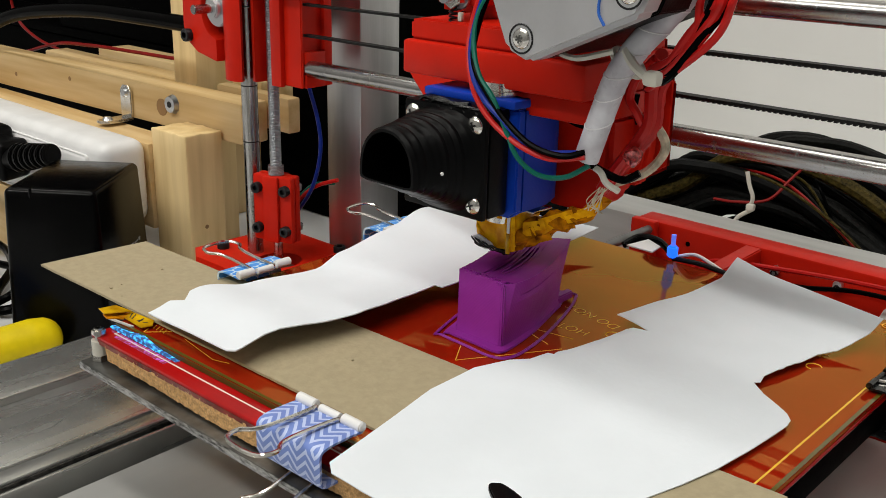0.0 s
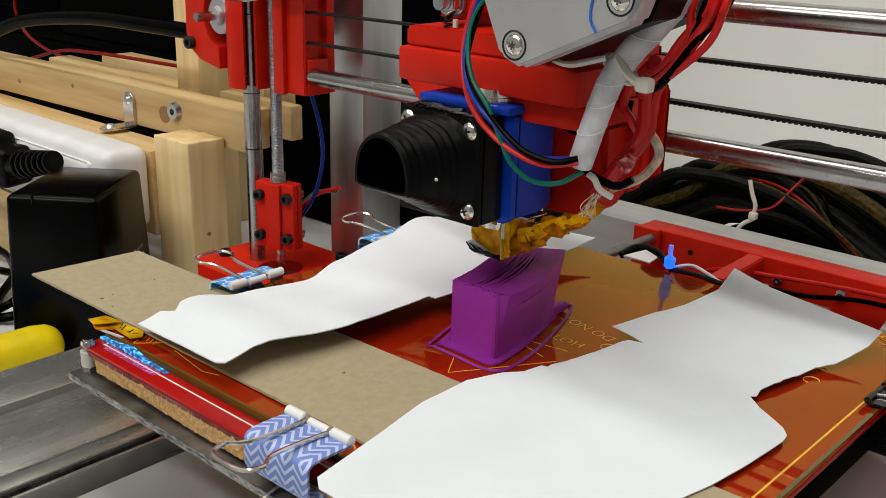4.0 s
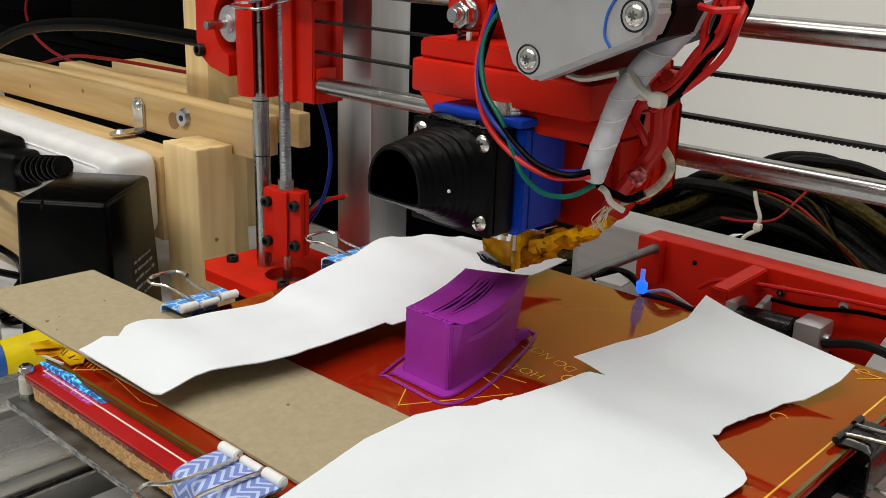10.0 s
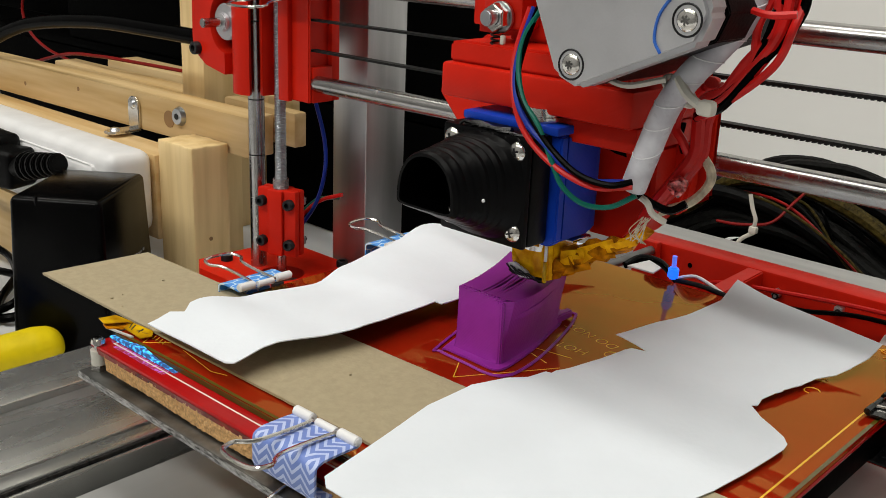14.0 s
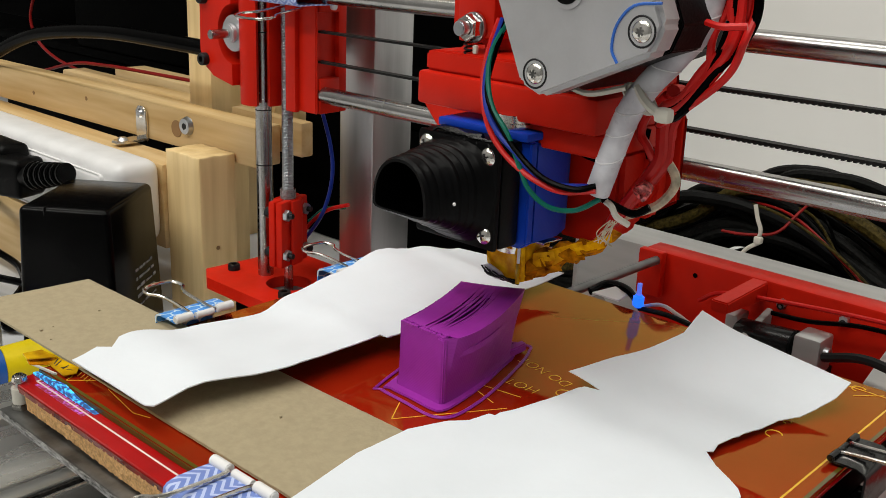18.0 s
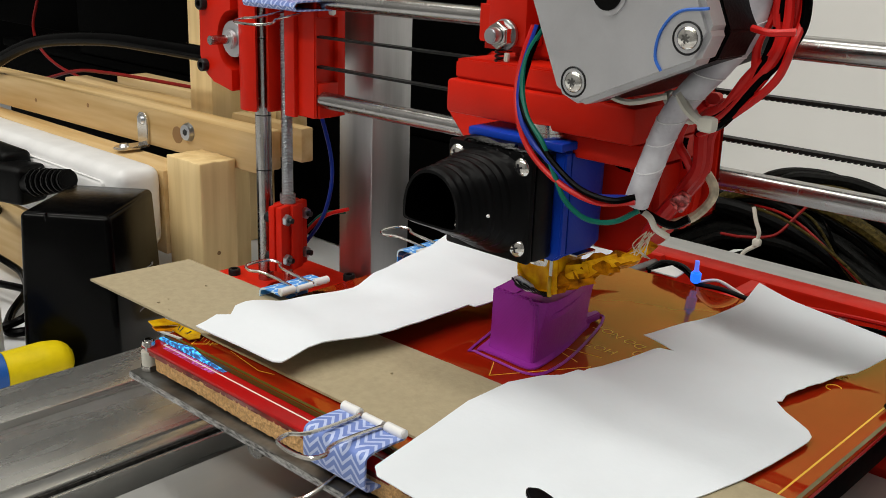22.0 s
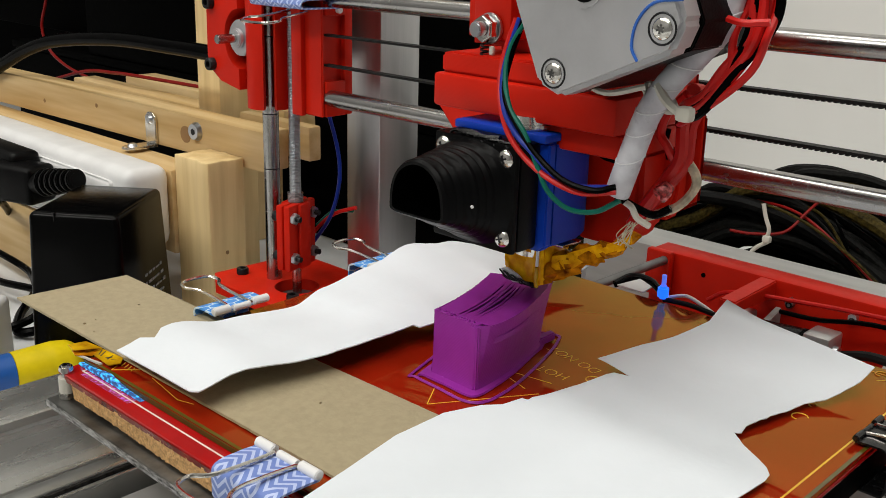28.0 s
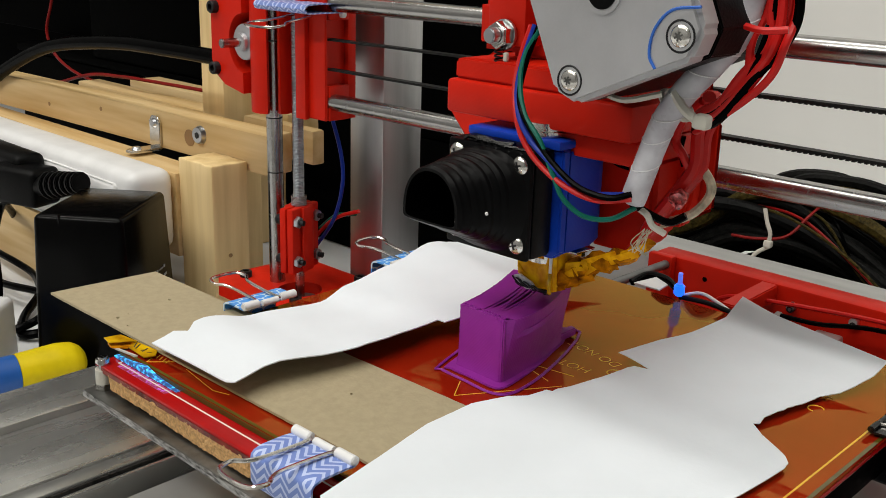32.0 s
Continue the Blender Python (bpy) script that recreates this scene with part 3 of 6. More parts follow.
def cross_end():
    e = thing("cross_rod_end", (-0.215, 0.08, 0.148), "red printed end block holding the cross rods and lift rods", "end block")
    cx, cy = -0.2372, 0.08
    # split bushing holder: a C-shaped sleeve open towards the front right
    out = []
    gap = radians(16)
    mid_a = radians(-37)
    n = 30
    for i in range(n + 1):
        a = mid_a + gap + (2 * math.pi - 2 * gap) * i / n
        out.append((cx + 0.0118 * math.cos(a), cy + 0.0118 * math.sin(a)))
    for i in range(n, -1, -1):
        a = mid_a + gap + (2 * math.pi - 2 * gap) * i / n
        out.append((cx + 0.0078 * math.cos(a), cy + 0.0078 * math.sin(a)))
    part("bushing_sleeve", prism(out, "z", 0.1492, 0.262), RED, e)
    part("web", box(-0.2265, -0.2055, 0.0845, 0.0925, 0.149, 0.262, 0.0008), RED, e)
    part("front_block", prism([(-0.2055, 0.0728), (-0.1860, 0.0728), (-0.1860, 0.0745), (-0.1892, 0.0745), (-0.1892, 0.0925), (-0.2055, 0.0925)], "z", 0.1515, 0.262, 0.0005), RED, e)
    part("window_back", box(-0.189, -0.186, 0.0875, 0.0925, 0.1515, 0.262, 0.0003), RED, e)
    part("rod_socket", box(-0.189, -0.1852, 0.0748, 0.0873, 0.1515, 0.1688, 0.0004), RED, e)
    part("rod_socket", box(-0.189, -0.1852, 0.0748, 0.0873, 0.2005, 0.262, 0.0004), RED, e)
    part("wedge", box(-0.2062, -0.1985, 0.0700, 0.0730, 0.1508, 0.262, 0.0006), RED, e)
    # motor arm with a round opening
    arc = [(-0.2470 + 0.0125 * math.cos(a), 0.1845 + 0.0152 * math.sin(a)) for a in [radians(95 + 170 * i / 14) for i in range(15)]]
    plate = [(-0.2475, 0.262), (-0.274, 0.262), (-0.2755, 0.1735), (-0.271, 0.1655), (-0.264, 0.1612), (-0.2475, 0.1580), (-0.2475, 0.1690)] + arc[::-1] + [(-0.2475, 0.2)]
    part("motor_arm", prism(plate, "y", 0.068, 0.079), RED, e)
    for z in (0.1693, 0.2015):
        cap_screw((-0.2708, 0.068, z), (0, -1, 0), 0.0034, 0.0035, e)
    m = thing("belt_motor", (-0.255, 0.1, 0.165), "black stepper motor behind the red end block", "motor")
    part("body", box(-0.276, -0.2485, 0.0795, 0.118, 0.166, 0.206, 0.002), BLACK, m)
    p = thing("idler_pulley", (-0.2475, 0.068, 0.1848), "bright metal pulley disc with a stub shaft", "pulley")
    part("disc", rod((-0.2492, 0.0700, 0.1848), (-0.2492, 0.0785, 0.1848), 0.0094, 40, bevel=0.0006), ALU_CAST, p)
    part("hub", rod((-0.2492, 0.0670, 0.1848), (-0.2492, 0.0700, 0.1848), 0.0050, 32, bevel=0.0006), ALU_CAST, p)
    part("shaft", rod((-0.2492, 0.0560, 0.1848), (-0.2492, 0.0670, 0.1848), 0.0024, 24, bevel=0.0004), STEEL, p)


cross_end()


def lift_foot():
    f = thing("stepper_mount", (-0.225, 0.085, 0.03), "red printed motor plate at the foot of the lift", "motor mount")
    hole = [(-0.2172 + 0.0122 * math.cos(a), 0.08 + 0.0122 * math.sin(a)) for a in [radians(89.98 - 359.96 * k / 40) for k in range(41)]]
    part("plate", prism([(-0.2655, 0.0600), (-0.2535, 0.0520), (-0.2000, 0.0520), (-0.1925, 0.0600), (-0.1935, 0.1180), (hole[0][0], 0.1180)] + hole + [(hole[-1][0], 0.1180), (-0.2620, 0.1180)], "z", 0.047, 0.0535), RED, f)
    part("motor_face", rod((-0.2172, 0.08, 0.0469), (-0.2172, 0.08, 0.0474), 0.0118, 36), DULL_STEEL, f, "dull steel motor face in the opening")
    part("motor_boss", rod((-0.2172, 0.08, 0.0475), (-0.2172, 0.08, 0.0492), 0.0060, 28, bevel=0.0004), DULL_STEEL, f)
    part("shaft", rod((-0.2172, 0.08, 0.0493), (-0.2172, 0.08, 0.07), 0.0025, 20), STEEL, f)
    for x, y in ((-0.2545, 0.071), (-0.2015, 0.0645), (-0.2045, 0.1125), (-0.256, 0.108)):
        cap_screw((x, y, 0.0534), (0, 0, 1), 0.0034, 0.0035, f)
    part("motor", box(-0.2385, -0.1960, 0.0588, 0.1012, 0.004, 0.0468, 0.003), BLACK, f, "black stepper motor")
    c = thing("lift_coupler", (-0.2172, 0.08, 0.062), "red printed shaft coupler clamped by four screws", "coupler")
    cx, cy = -0.2172, 0.08
    for s in (-1, 1):
        y0, y1 = sorted((cy + s * 0.0003, cy + s * 0.0044))
        part("half", box(cx - 0.0120, cx + 0.0120, y0, y1, 0.0655, 0.1015, 0.001), RED, c)
        y0, y1 = sorted((cy + s * 0.0044, cy + s * 0.0066))
        part("ridge", box(cx - 0.0048, cx + 0.0048, y0, y1, 0.0655, 0.1015, 0.0012), RED, c)
    for sx in (-1, 1):
        for z in (0.0725, 0.0945):
            cap_screw((cx + sx * 0.0086, cy - 0.0044, z), (0, -1, 0), 0.0029, 0.0032, c)
            hex_nut((cx + sx * 0.0086, cy + 0.0044, z), (0, 1, 0), 0.0032, 0.0024, c)
            part("screw_end", rod((cx + sx * 0.0086, cy + 0.0068, z), (cx + sx * 0.0086, cy + 0.0092, z), 0.0015, 12), BLACK_STEEL, c)
    part("sleeve", rod((cx, cy, 0.1015), (cx, cy, 0.1065), 0.0042, 20), CLEAR, c, "clear plastic sleeve")
    c.rotation_euler = (0, 0, radians(16))
    return c


COUPLER = lift_foot()


# ---- the bed and what lies on it ----
def chevron(name, dark, light, sx, sy):
    """Zigzag stripes printed on sheet metal."""
    m = material(name, light, 0.35, vary=0.02)
    n, l = m.node_tree.nodes, m.node_tree.links
    co, sp = n.new("ShaderNodeTexCoord"), n.new("ShaderNodeSeparateXYZ")
    l.new(co.outputs["Object"], sp.inputs[0])

    def calc(op, a, b):
        nd = n.new("ShaderNodeMath")
        nd.operation = op
        for k, v in enumerate((a, b)):
            if isinstance(v, (int, float)):
                nd.inputs[k].default_value = v
            else:
                l.new(v, nd.inputs[k])
        return nd.outputs[0]

    zig = calc("PINGPONG", calc("ADD", sp.outputs[0], 5.0), sx)
    along = calc("ADD", calc("SUBTRACT", sp.outputs[1], sp.outputs[2]), zig)
    stripe = calc("GREATER_THAN", calc("FRACT", calc("MULTIPLY", calc("ADD", along, 5.0), 1 / sy), 0), 0.4)
    mix = n.new("ShaderNodeMix")
    mix.data_type = "RGBA"
    mix.inputs["A"].default_value, mix.inputs["B"].default_value = (*light, 1), (*dark, 1)
    l.new(stripe, mix.inputs["Factor"])
    l.new(mix.outputs["Result"], n["Principled BSDF"].inputs["Base Color"])
    return m


def scales(name, dark, light, size):
    """A lattice of wavy pale lines crossing on blue sheet metal."""
    m = material(name, dark, 0.35, vary=0.02)
    n, l = m.node_tree.nodes, m.node_tree.links

    def calc(op, a, b=0.0):
        x = n.new("ShaderNodeMath")
        x.operation = op
        for i, v in enumerate((a, b)):
            if isinstance(v, float):
                x.inputs[i].default_value = v
            else:
                l.new(v, x.inputs[i])
        return x.outputs[0]

    co, sep = n.new("ShaderNodeTexCoord"), n.new("ShaderNodeSeparateXYZ")
    l.new(co.outputs["Object"], sep.inputs[0])
    x, y = sep.outputs[0], calc("SUBTRACT", sep.outputs[1], sep.outputs[2])
    u, v = calc("MULTIPLY", calc("ADD", x, y), math.pi / size), calc("MULTIPLY", calc("SUBTRACT", x, y), math.pi / size)
    lines = []
    for p, q in ((u, v), (v, u)):
        wavy = calc("ADD", p, calc("MULTIPLY", calc("SINE", calc("MULTIPLY", q, 2.0)), 0.42))
        lines.append(calc("LESS_THAN", calc("ABSOLUTE", calc("SINE", wavy)), 0.24))
    mix = n.new("ShaderNodeMix")
    mix.data_type = "RGBA"
    mix.inputs["A"].default_value, mix.inputs["B"].default_value = (*dark, 1), (*light, 1)
    l.new(calc("MAXIMUM", lines[0], lines[1]), mix.inputs["Factor"])
    l.new(mix.outputs["Result"], n["Principled BSDF"].inputs["Base Color"])
    return m


CHEVRON = chevron("lavender_chevron_print", (0.16, 0.24, 0.58), (0.50, 0.58, 0.84), 0.0036, 0.0030)
SCALES = scales("blue_lattice_print", (0.06, 0.30, 0.80), (0.62, 0.78, 0.92), 0.0062)


def strip_sheet(path, x0, x1, thick):
    """Bent sheet metal: a line of (y, z) points pushed from x0 to x1, with a little thickness."""
    bm = bmesh.new()
    ups, downs = [], []
    for i, (y, z) in enumerate(path):
        a = Vector(path[max(i - 1, 0)])
        b = Vector(path[min(i + 1, len(path) - 1)])
        d = (b - a).normalized()
        nrm = Vector((-d.y, d.x)) * thick / 2
        ups.append([bm.verts.new((x, y + nrm.x, z + nrm.y)) for x in (x0, x1)])
        downs.append([bm.verts.new((x, y - nrm.x, z - nrm.y)) for x in (x0, x1)])
    for s in (ups, downs):
        for a, b in zip(s, s[1:]):
            bm.faces.new((a[0], a[1], b[1], b[0]))
    for k in (0, 1):
        for i in range(len(path) - 1):
            bm.faces.new((ups[i][k], ups[i + 1][k], downs[i + 1][k], downs[i][k]))
    for i in (0, -1):
        bm.faces.new((ups[i][0], ups[i][1], downs[i][1], downs[i][0]))
    return bm


def binder_clip(at, turn, width, mat, roll_mat, label, lift=24, top=0.0, bottom=-0.0145, deep=1.0, low=8, reach=1.0, roll=0.0016):
    """A binder clip that grips an edge: its mouth opens along local +y, its spine stands at local -y, origin at the edge's top."""
    c = thing("binder_clip", (0, 0, 0), label, "clip", "binder clips")
    h = width / 2
    t, b = top + 0.0012, bottom - 0.0012
    lip, spine = 0.0125 * deep, -0.0118 * deep
    path = [(lip, t), (lip * 0.4, t + 0.0003), (spine * 0.5, t + 0.0003), (spine + 0.0022, t)]
    path += [(spine + 0.0011, t - 0.0003), (spine + 0.0003, t - 0.0010), (spine, t - 0.0022), (spine, (t + b) / 2), (spine, b + 0.0022), (spine + 0.0008, b + 0.0004), (spine + 0.0020, b), (lip, b)]
    part("body", strip_sheet(path, -h, h, 0.0007), mat, c)
    for z, s in ((t + roll * 0.75, 1), (b - roll * 0.75, -1)):
        for x0, x1 in ((-h, -h * 0.42), (h * 0.42, h)):
            part("rolled_lip", rod((x0, lip, z), (x1, lip, z), roll, 14, bevel=0.0003), roll_mat, c)
        part("rolled_lip", rod((-h * 0.3, lip + 0.0002, z - s * 0.0004), (h * 0.3, lip + 0.0002, z - s * 0.0004), roll * 0.8, 12), roll_mat, c)
        up = math.tan(radians(lift if s > 0 else low)) * s
        w = h * 0.36

        def leg(x, y):
            away = (0.0125 - y) * reach
            return (x, lip - away, z + away * up)

        pts = [leg(-w - 0.004, 0.0125), leg(-w - 0.0012, 0.0122), leg(-w, 0.009), leg(-w * 0.95, -0.006), leg(-w * 1.15, -0.014), leg(-w * 1.7, -0.0185), leg(-w * 1.35, -0.0245), leg(0, -0.026),
               leg(w * 1.35, -0.0245), leg(w * 1.7, -0.0185), leg(w * 1.15, -0.014), leg(w * 0.95, -0.006), leg(w, 0.009), leg(w + 0.0012, 0.0122), leg(w + 0.004, 0.0125)]
        part("handle", tube(pts, 0.00066, 8, 5), NICKEL, c, "bent nickel wire handle")
    c.matrix_basis = Matrix.Translation(at) @ Matrix.Rotation(radians(turn), 4, "Z")
    return c


def print_bed():
    bed = thing("print_bed", (0, 0, 0.0845), "red heated print bed on cork with amber taped glass", "print bed")
    part("support_plate", box(-0.1118, 0.1000, -0.1055, 0.109, 0.0845, 0.0872, 0.0005), PLATE, bed, "raw steel plate")
    part("plate_edge", box(-0.1116, 0.0998, -0.1058, -0.1056, 0.0847, 0.0870, 0), WORN_EDGE, bed, "bright cut edge of the plate")
    # cork with a ragged edge
    bm = box(-0.1012, 0.099, -0.1012, 0.101, 0.0886, 0.0947, 0)
    for axis, cuts in ((0, 260), (2, 7)):
        run = [e for e in bm.edges if abs((e.verts[0].co - e.verts[1].co).normalized()[axis]) > 0.9]
        bmesh.ops.subdivide_edges(bm, edges=run, cuts=cuts, use_grid_fill=True)
    for v in bm.verts:
        low = v.co.z < 0.0888
        c = Vector((v.co.x, v.co.y, v.co.z * 0.3))
        q = noise.noise_vector(c * 420) * 0.00022 + noise.noise_vector(c * 1300) * 0.00034
        if low:
            v.co.z += 0.6 * q.z + 0.0014 * max(0.0, (-0.05 - v.co.x) / 0.05)
        if v.co.y < -0.1:
            v.co.y += q.y * 1.3
        if abs(v.co.x) > 0.097:
            v.co.x += q.x
    part("cork_layer", bm, CORK, bed, "coarse cork sheet", smooth=False)
    part("side_insulation", box(0.0995, 0.1064, -0.1000, 0.104, 0.0852, 0.0947, 0.0006), DARK, bed, "black insulation strip under the board")
    part("circuit_board", box(-0.1108, 0.1068, -0.1010, 0.1075, 0.0949, 0.0965, 0.0006), PCB, bed, "red heater circuit board")
    part("tape_skirt", box(-0.1060, 0.1060, -0.1013, -0.1011, 0.0940, 0.0956, 0), TAPE_SKIRT, bed, "glossy tape folded over the board's edge")
    part("glass_plate", box(-0.1088, 0.1065, -0.0920, 0.1055, 0.0966, 0.0985, 0.0004), KAPTON, bed, "glass covered with glossy amber tape")
    part("glass_edge", box(-0.1088, 0.1065, -0.09245, -0.0921, 0.0967, 0.0983, 0), GLASS_EDGE, bed, "greenish bare edge of the glass")
    part("glass_rim", box(0.1053, 0.1065, -0.0919, 0.1055, 0.09851, 0.0986, 0), OLIVE, bed, "olive rim of the glass")
    part("glass_rim", box(-0.1087, 0.1038, -0.0919, -0.0907, 0.09851, 0.0986, 0), OLIVE, bed, "olive rim of the glass")
    # printed lines on the board and letters under the tape
    part("border_line", box(-0.1045, 0.101, -0.0958, -0.0952, 0.09651, 0.0966, 0), WHITE_INK, bed, "pale printed border line")
    part("border_line", box(-0.1045, -0.1039, -0.0951, -0.0936, 0.09651, 0.0966, 0), WHITE_INK, bed, "pale printed border line")
    part("border_line", box(0.1008, 0.1014, -0.0935, 0.1, 0.09851, 0.0986, 0), GOLD, bed, "golden printed border line")
    part("border_line", box(0.04, 0.1008, 0.0995, 0.1, 0.09851, 0.0986, 0), GOLD, bed, "golden printed border line")

    def line(p, q, w=0.00032):
        d = (Vector(q) - Vector(p)).normalized()
        s = Vector((-d.y, d.x)) * w / 2
        o = [(p[0] + s.x, p[1] + s.y), (q[0] + s.x, q[1] + s.y), (q[0] - s.x, q[1] - s.y), (p[0] - s.x, p[1] - s.y)]
        part("printed_line", prism(o, "z", 0.09851, 0.0986), GOLD, bed)

    line((-0.004, -0.0318), (-0.0103, -0.022))
    line((-0.004, -0.0318), (0.0157, 0.0))
    line((0.0137, 0.0094), (-0.0031, 0.0067))
    line((0.0101, -0.0002), (-0.005, 0.0045))
    line((0.0890, 0.0932), (0.0965, 0.1010))
    for word, x, y, size in (("HOT", 0.0152, 0.0186, 0.0063), ("DO NOT", 0.0200, 0.0302, 0.0063)):
        cu = bpy.data.curves.new("letters", "FONT")
        cu.body, cu.size, cu.offset = word, size, -0.00012
        tmp = bpy.data.objects.new("letters", cu)
        me = tmp.to_mesh()
        bm = bmesh.new()
        bm.from_mesh(me)
        tmp.to_mesh_clear()
        bpy.data.objects.remove(tmp)
        bm.transform(Matrix.Translation((x, y, 0.0986)) @ Matrix.Rotation(radians(180 if word == "HOT" else 168), 4, "Z"))
        part("letters", bm, GOLD, bed, "golden printed letters", smooth=False)
    for x, y, r in ((0.0828, 0.0475, 0.0025), (0.0822, 0.0582, 0.0012), (0.0883, 0.0999, 0.0022), (0.0215, 0.0222, 0.0025)):
        bm = tube([(x + r * math.cos(a), y + r * math.sin(a), 0.0985) for a in [radians(20 + 250 * k / 9) for k in range(10)]], 0.00022, 5, 2)
        part("printed_mark", bm, GOLD, bed)
    # tape patches with dark bars near the corner
    part("tape_patch", prism([(-0.1073, -0.0897), (-0.1108, -0.0851), (-0.0981, -0.0838), (-0.0946, -0.0866), (-0.0957, -0.0905)], "z", 0.0996, 0.0999), TAPE_PATCH, bed, "yellow amber tape patch")
    part("tape_patch", prism([(-0.1162, -0.0929), (-0.1110, -0.0853), (-0.1075, -0.0900), (-0.1120, -0.0940)], "z", 0.0992, 0.0995), CHAR_TAPE, bed, "brown amber tape patch")
    part("tape_patch", prism([(-0.1188, -0.0929), (-0.1175, -0.0870), (-0.1085, -0.0858), (-0.1133, -0.0940)], "z", 0.1006, 0.1009), TAPE_PATCH, bed, "yellow amber tape flap")
    part("tape_patch", prism([(-0.1128, -0.0932), (-0.1115, -0.0922), (-0.1000, -0.0905), (-0.1005, -0.0914)], "z", 0.0987, 0.0993), NYLON, bed, "pale torn edge of the tape")
    for x, y, a, b in ((-0.1062, -0.0885, 0.0030, -0.0030), (-0.1046, -0.0888, 0.0034, -0.0026), (-0.1022, -0.0882, 0.0018, 0.0010), (-0.1008, -0.0884, 0.0030, -0.0014), (-0.0994, -0.0876, 0.0012, 0.0014)):
        part("tape_mark", prism([(x, y), (x + 0.0006, y), (x + 0.0006 + b, y + a), (x + b, y + a)], "z", 0.0999, 0.09995), DIRT, bed, "dark printed bar")
    for k in range(4):
        part("printed_line", prism([(-0.0952 + 0.0020 * k, -0.0862), (-0.0949 + 0.0020 * k, -0.0862), (-0.0964 + 0.0020 * k, -0.0838), (-0.0967 + 0.0020 * k, -0.0838)], "z", 0.09851, 0.0986), GOLD, bed)
    line((-0.0945, -0.0903), (-0.0962, -0.0872))
    line((-0.0945, -0.0903), (-0.0881, -0.0834))
    line((-0.0800, -0.0838), (-0.0600, -0.0868), 0.00012)
    line((-0.0600, -0.0868), (-0.0540, -0.0848), 0.00012)
    # corner bolts
    for x, y in ((-0.1074, -0.0998), (0.1030, -0.0985), (-0.1064, 0.1038), (0.1030, 0.1038)):
        b = part("corner_bolt", rod((x, y, 0.085), (x, y, 0.099), 0.0014, 14), ZINC, bed)
        part("bolt_head", rod((x, y, 0.0966), (x, y, 0.0992), 0.0026, 20, 0.0021, bevel=0.0006), NICKEL, b)
        part("spacer", rod((x, y, 0.0895), (x, y, 0.0948), 0.0028, 18), NYLON, b, "pale plastic spacer")
        part("lower_nut", rod((x, y, 0.0872), (x, y, 0.0895), 0.0034, 6, bevel=0.0003), NICKEL, b)
    # blue indicator light at the back edge with its wiring
    led = part("indicator_light", rod((-0.0056, 0.1090, 0.0987), (-0.0056, 0.1090, 0.1040), 0.0023, 12, bevel=0.0008), LED, bed, "glowing blue indicator light")
    part("light_pin", rod((-0.0056, 0.1090, 0.1040), (-0.0056, 0.1090, 0.1088), 0.0010, 10), LED_PIN, led)
    # both strips emit by themselves to paint the glow; no lamp sits here
    part("painted_edge_glow", prism([(-0.1095, 0.0967), (-0.1095, 0.0974), (-0.104, 0.0975), (-0.099, 0.0980), (-0.094, 0.0989), (-0.090, 0.0993), (-0.086, 0.0983), (-0.081, 0.0974), (-0.076, 0.0970), (-0.070, 0.0967)], "y", -0.0942, -0.0926), GLOW, bed, "emissive strip painting blue light on the glass edge")
    part("painted_edge_shine", box(-0.102, -0.072, -0.0974, -0.0944, 0.09652, 0.09658, 0), SHINE, bed, "emissive strip painting violet light along the board")
    for pts, m in (([(-0.034, 0.117, 0.095), (-0.032, 0.1265, 0.0962), (-0.018, 0.121, 0.0985), (-0.0056, 0.1112, 0.0972)], WIRE_BLACK), ([(-0.036, 0.119, 0.095), (-0.034, 0.1295, 0.0968), (-0.02, 0.124, 0.0990), (-0.006, 0.1128, 0.0972)], RUBBER),
                   ([(-0.0056, 0.1112, 0.0975), (0.006, 0.1118, 0.0980), (0.016, 0.1118, 0.0972), (0.03, 0.1118, 0.0962)], RUBBER), ([(-0.0056, 0.1115, 0.0982), (0.002, 0.1140, 0.1005), (0.010, 0.1130, 0.0992), (0.017, 0.1122, 0.0970)], WHITE_PLASTIC)):
        part("wire", tube(pts, 0.0008 if m is WHITE_PLASTIC else 0.0011, 8, 6), m, bed)
    part("tape_flag", prism([(-0.029, 0.1105), (-0.016, 0.1105), (-0.018, 0.1245), (-0.026, 0.1265)], "z", 0.0976, 0.0982), WHITE_PLASTIC, bed, "white tape flag")
    return bed


BED_THINGS = [print_bed()]
BED_THINGS.append(binder_clip((0.0020, -0.0996, 0.1015), 0, 0.0265, CHEVRON, WHITE_PLASTIC, "lavender chevron binder clip on the bed's front edge", lift=3, top=0.001, bottom=-0.0080, deep=0.63, low=14, reach=0.82))
BED_THINGS.append(binder_clip((-0.1086, -0.0322, 0.1015), -90, 0.0248, SCALES, WHITE_PLASTIC, "blue and white patterned binder clip on the bed's edge", lift=4, top=0.001, bottom=-0.0103, deep=0.53, reach=0.82))
BED_THINGS.append(binder_clip((-0.1086, 0.0453, 0.1015), -90, 0.0248, SCALES, WHITE_PLASTIC, "blue and white patterned binder clip beside the paper strip", lift=4, top=0.001, bottom=-0.0103, deep=0.53, reach=0.82))
BED_THINGS.append(binder_clip((0.1082, 0.0515, 0.0985), 90, 0.0200, BLACK_GLOSS, BLACK_GLOSS, "small black binder clip on the bed's edge", lift=6, deep=0.44, bottom=-0.0125, reach=0.9, roll=0.0011))


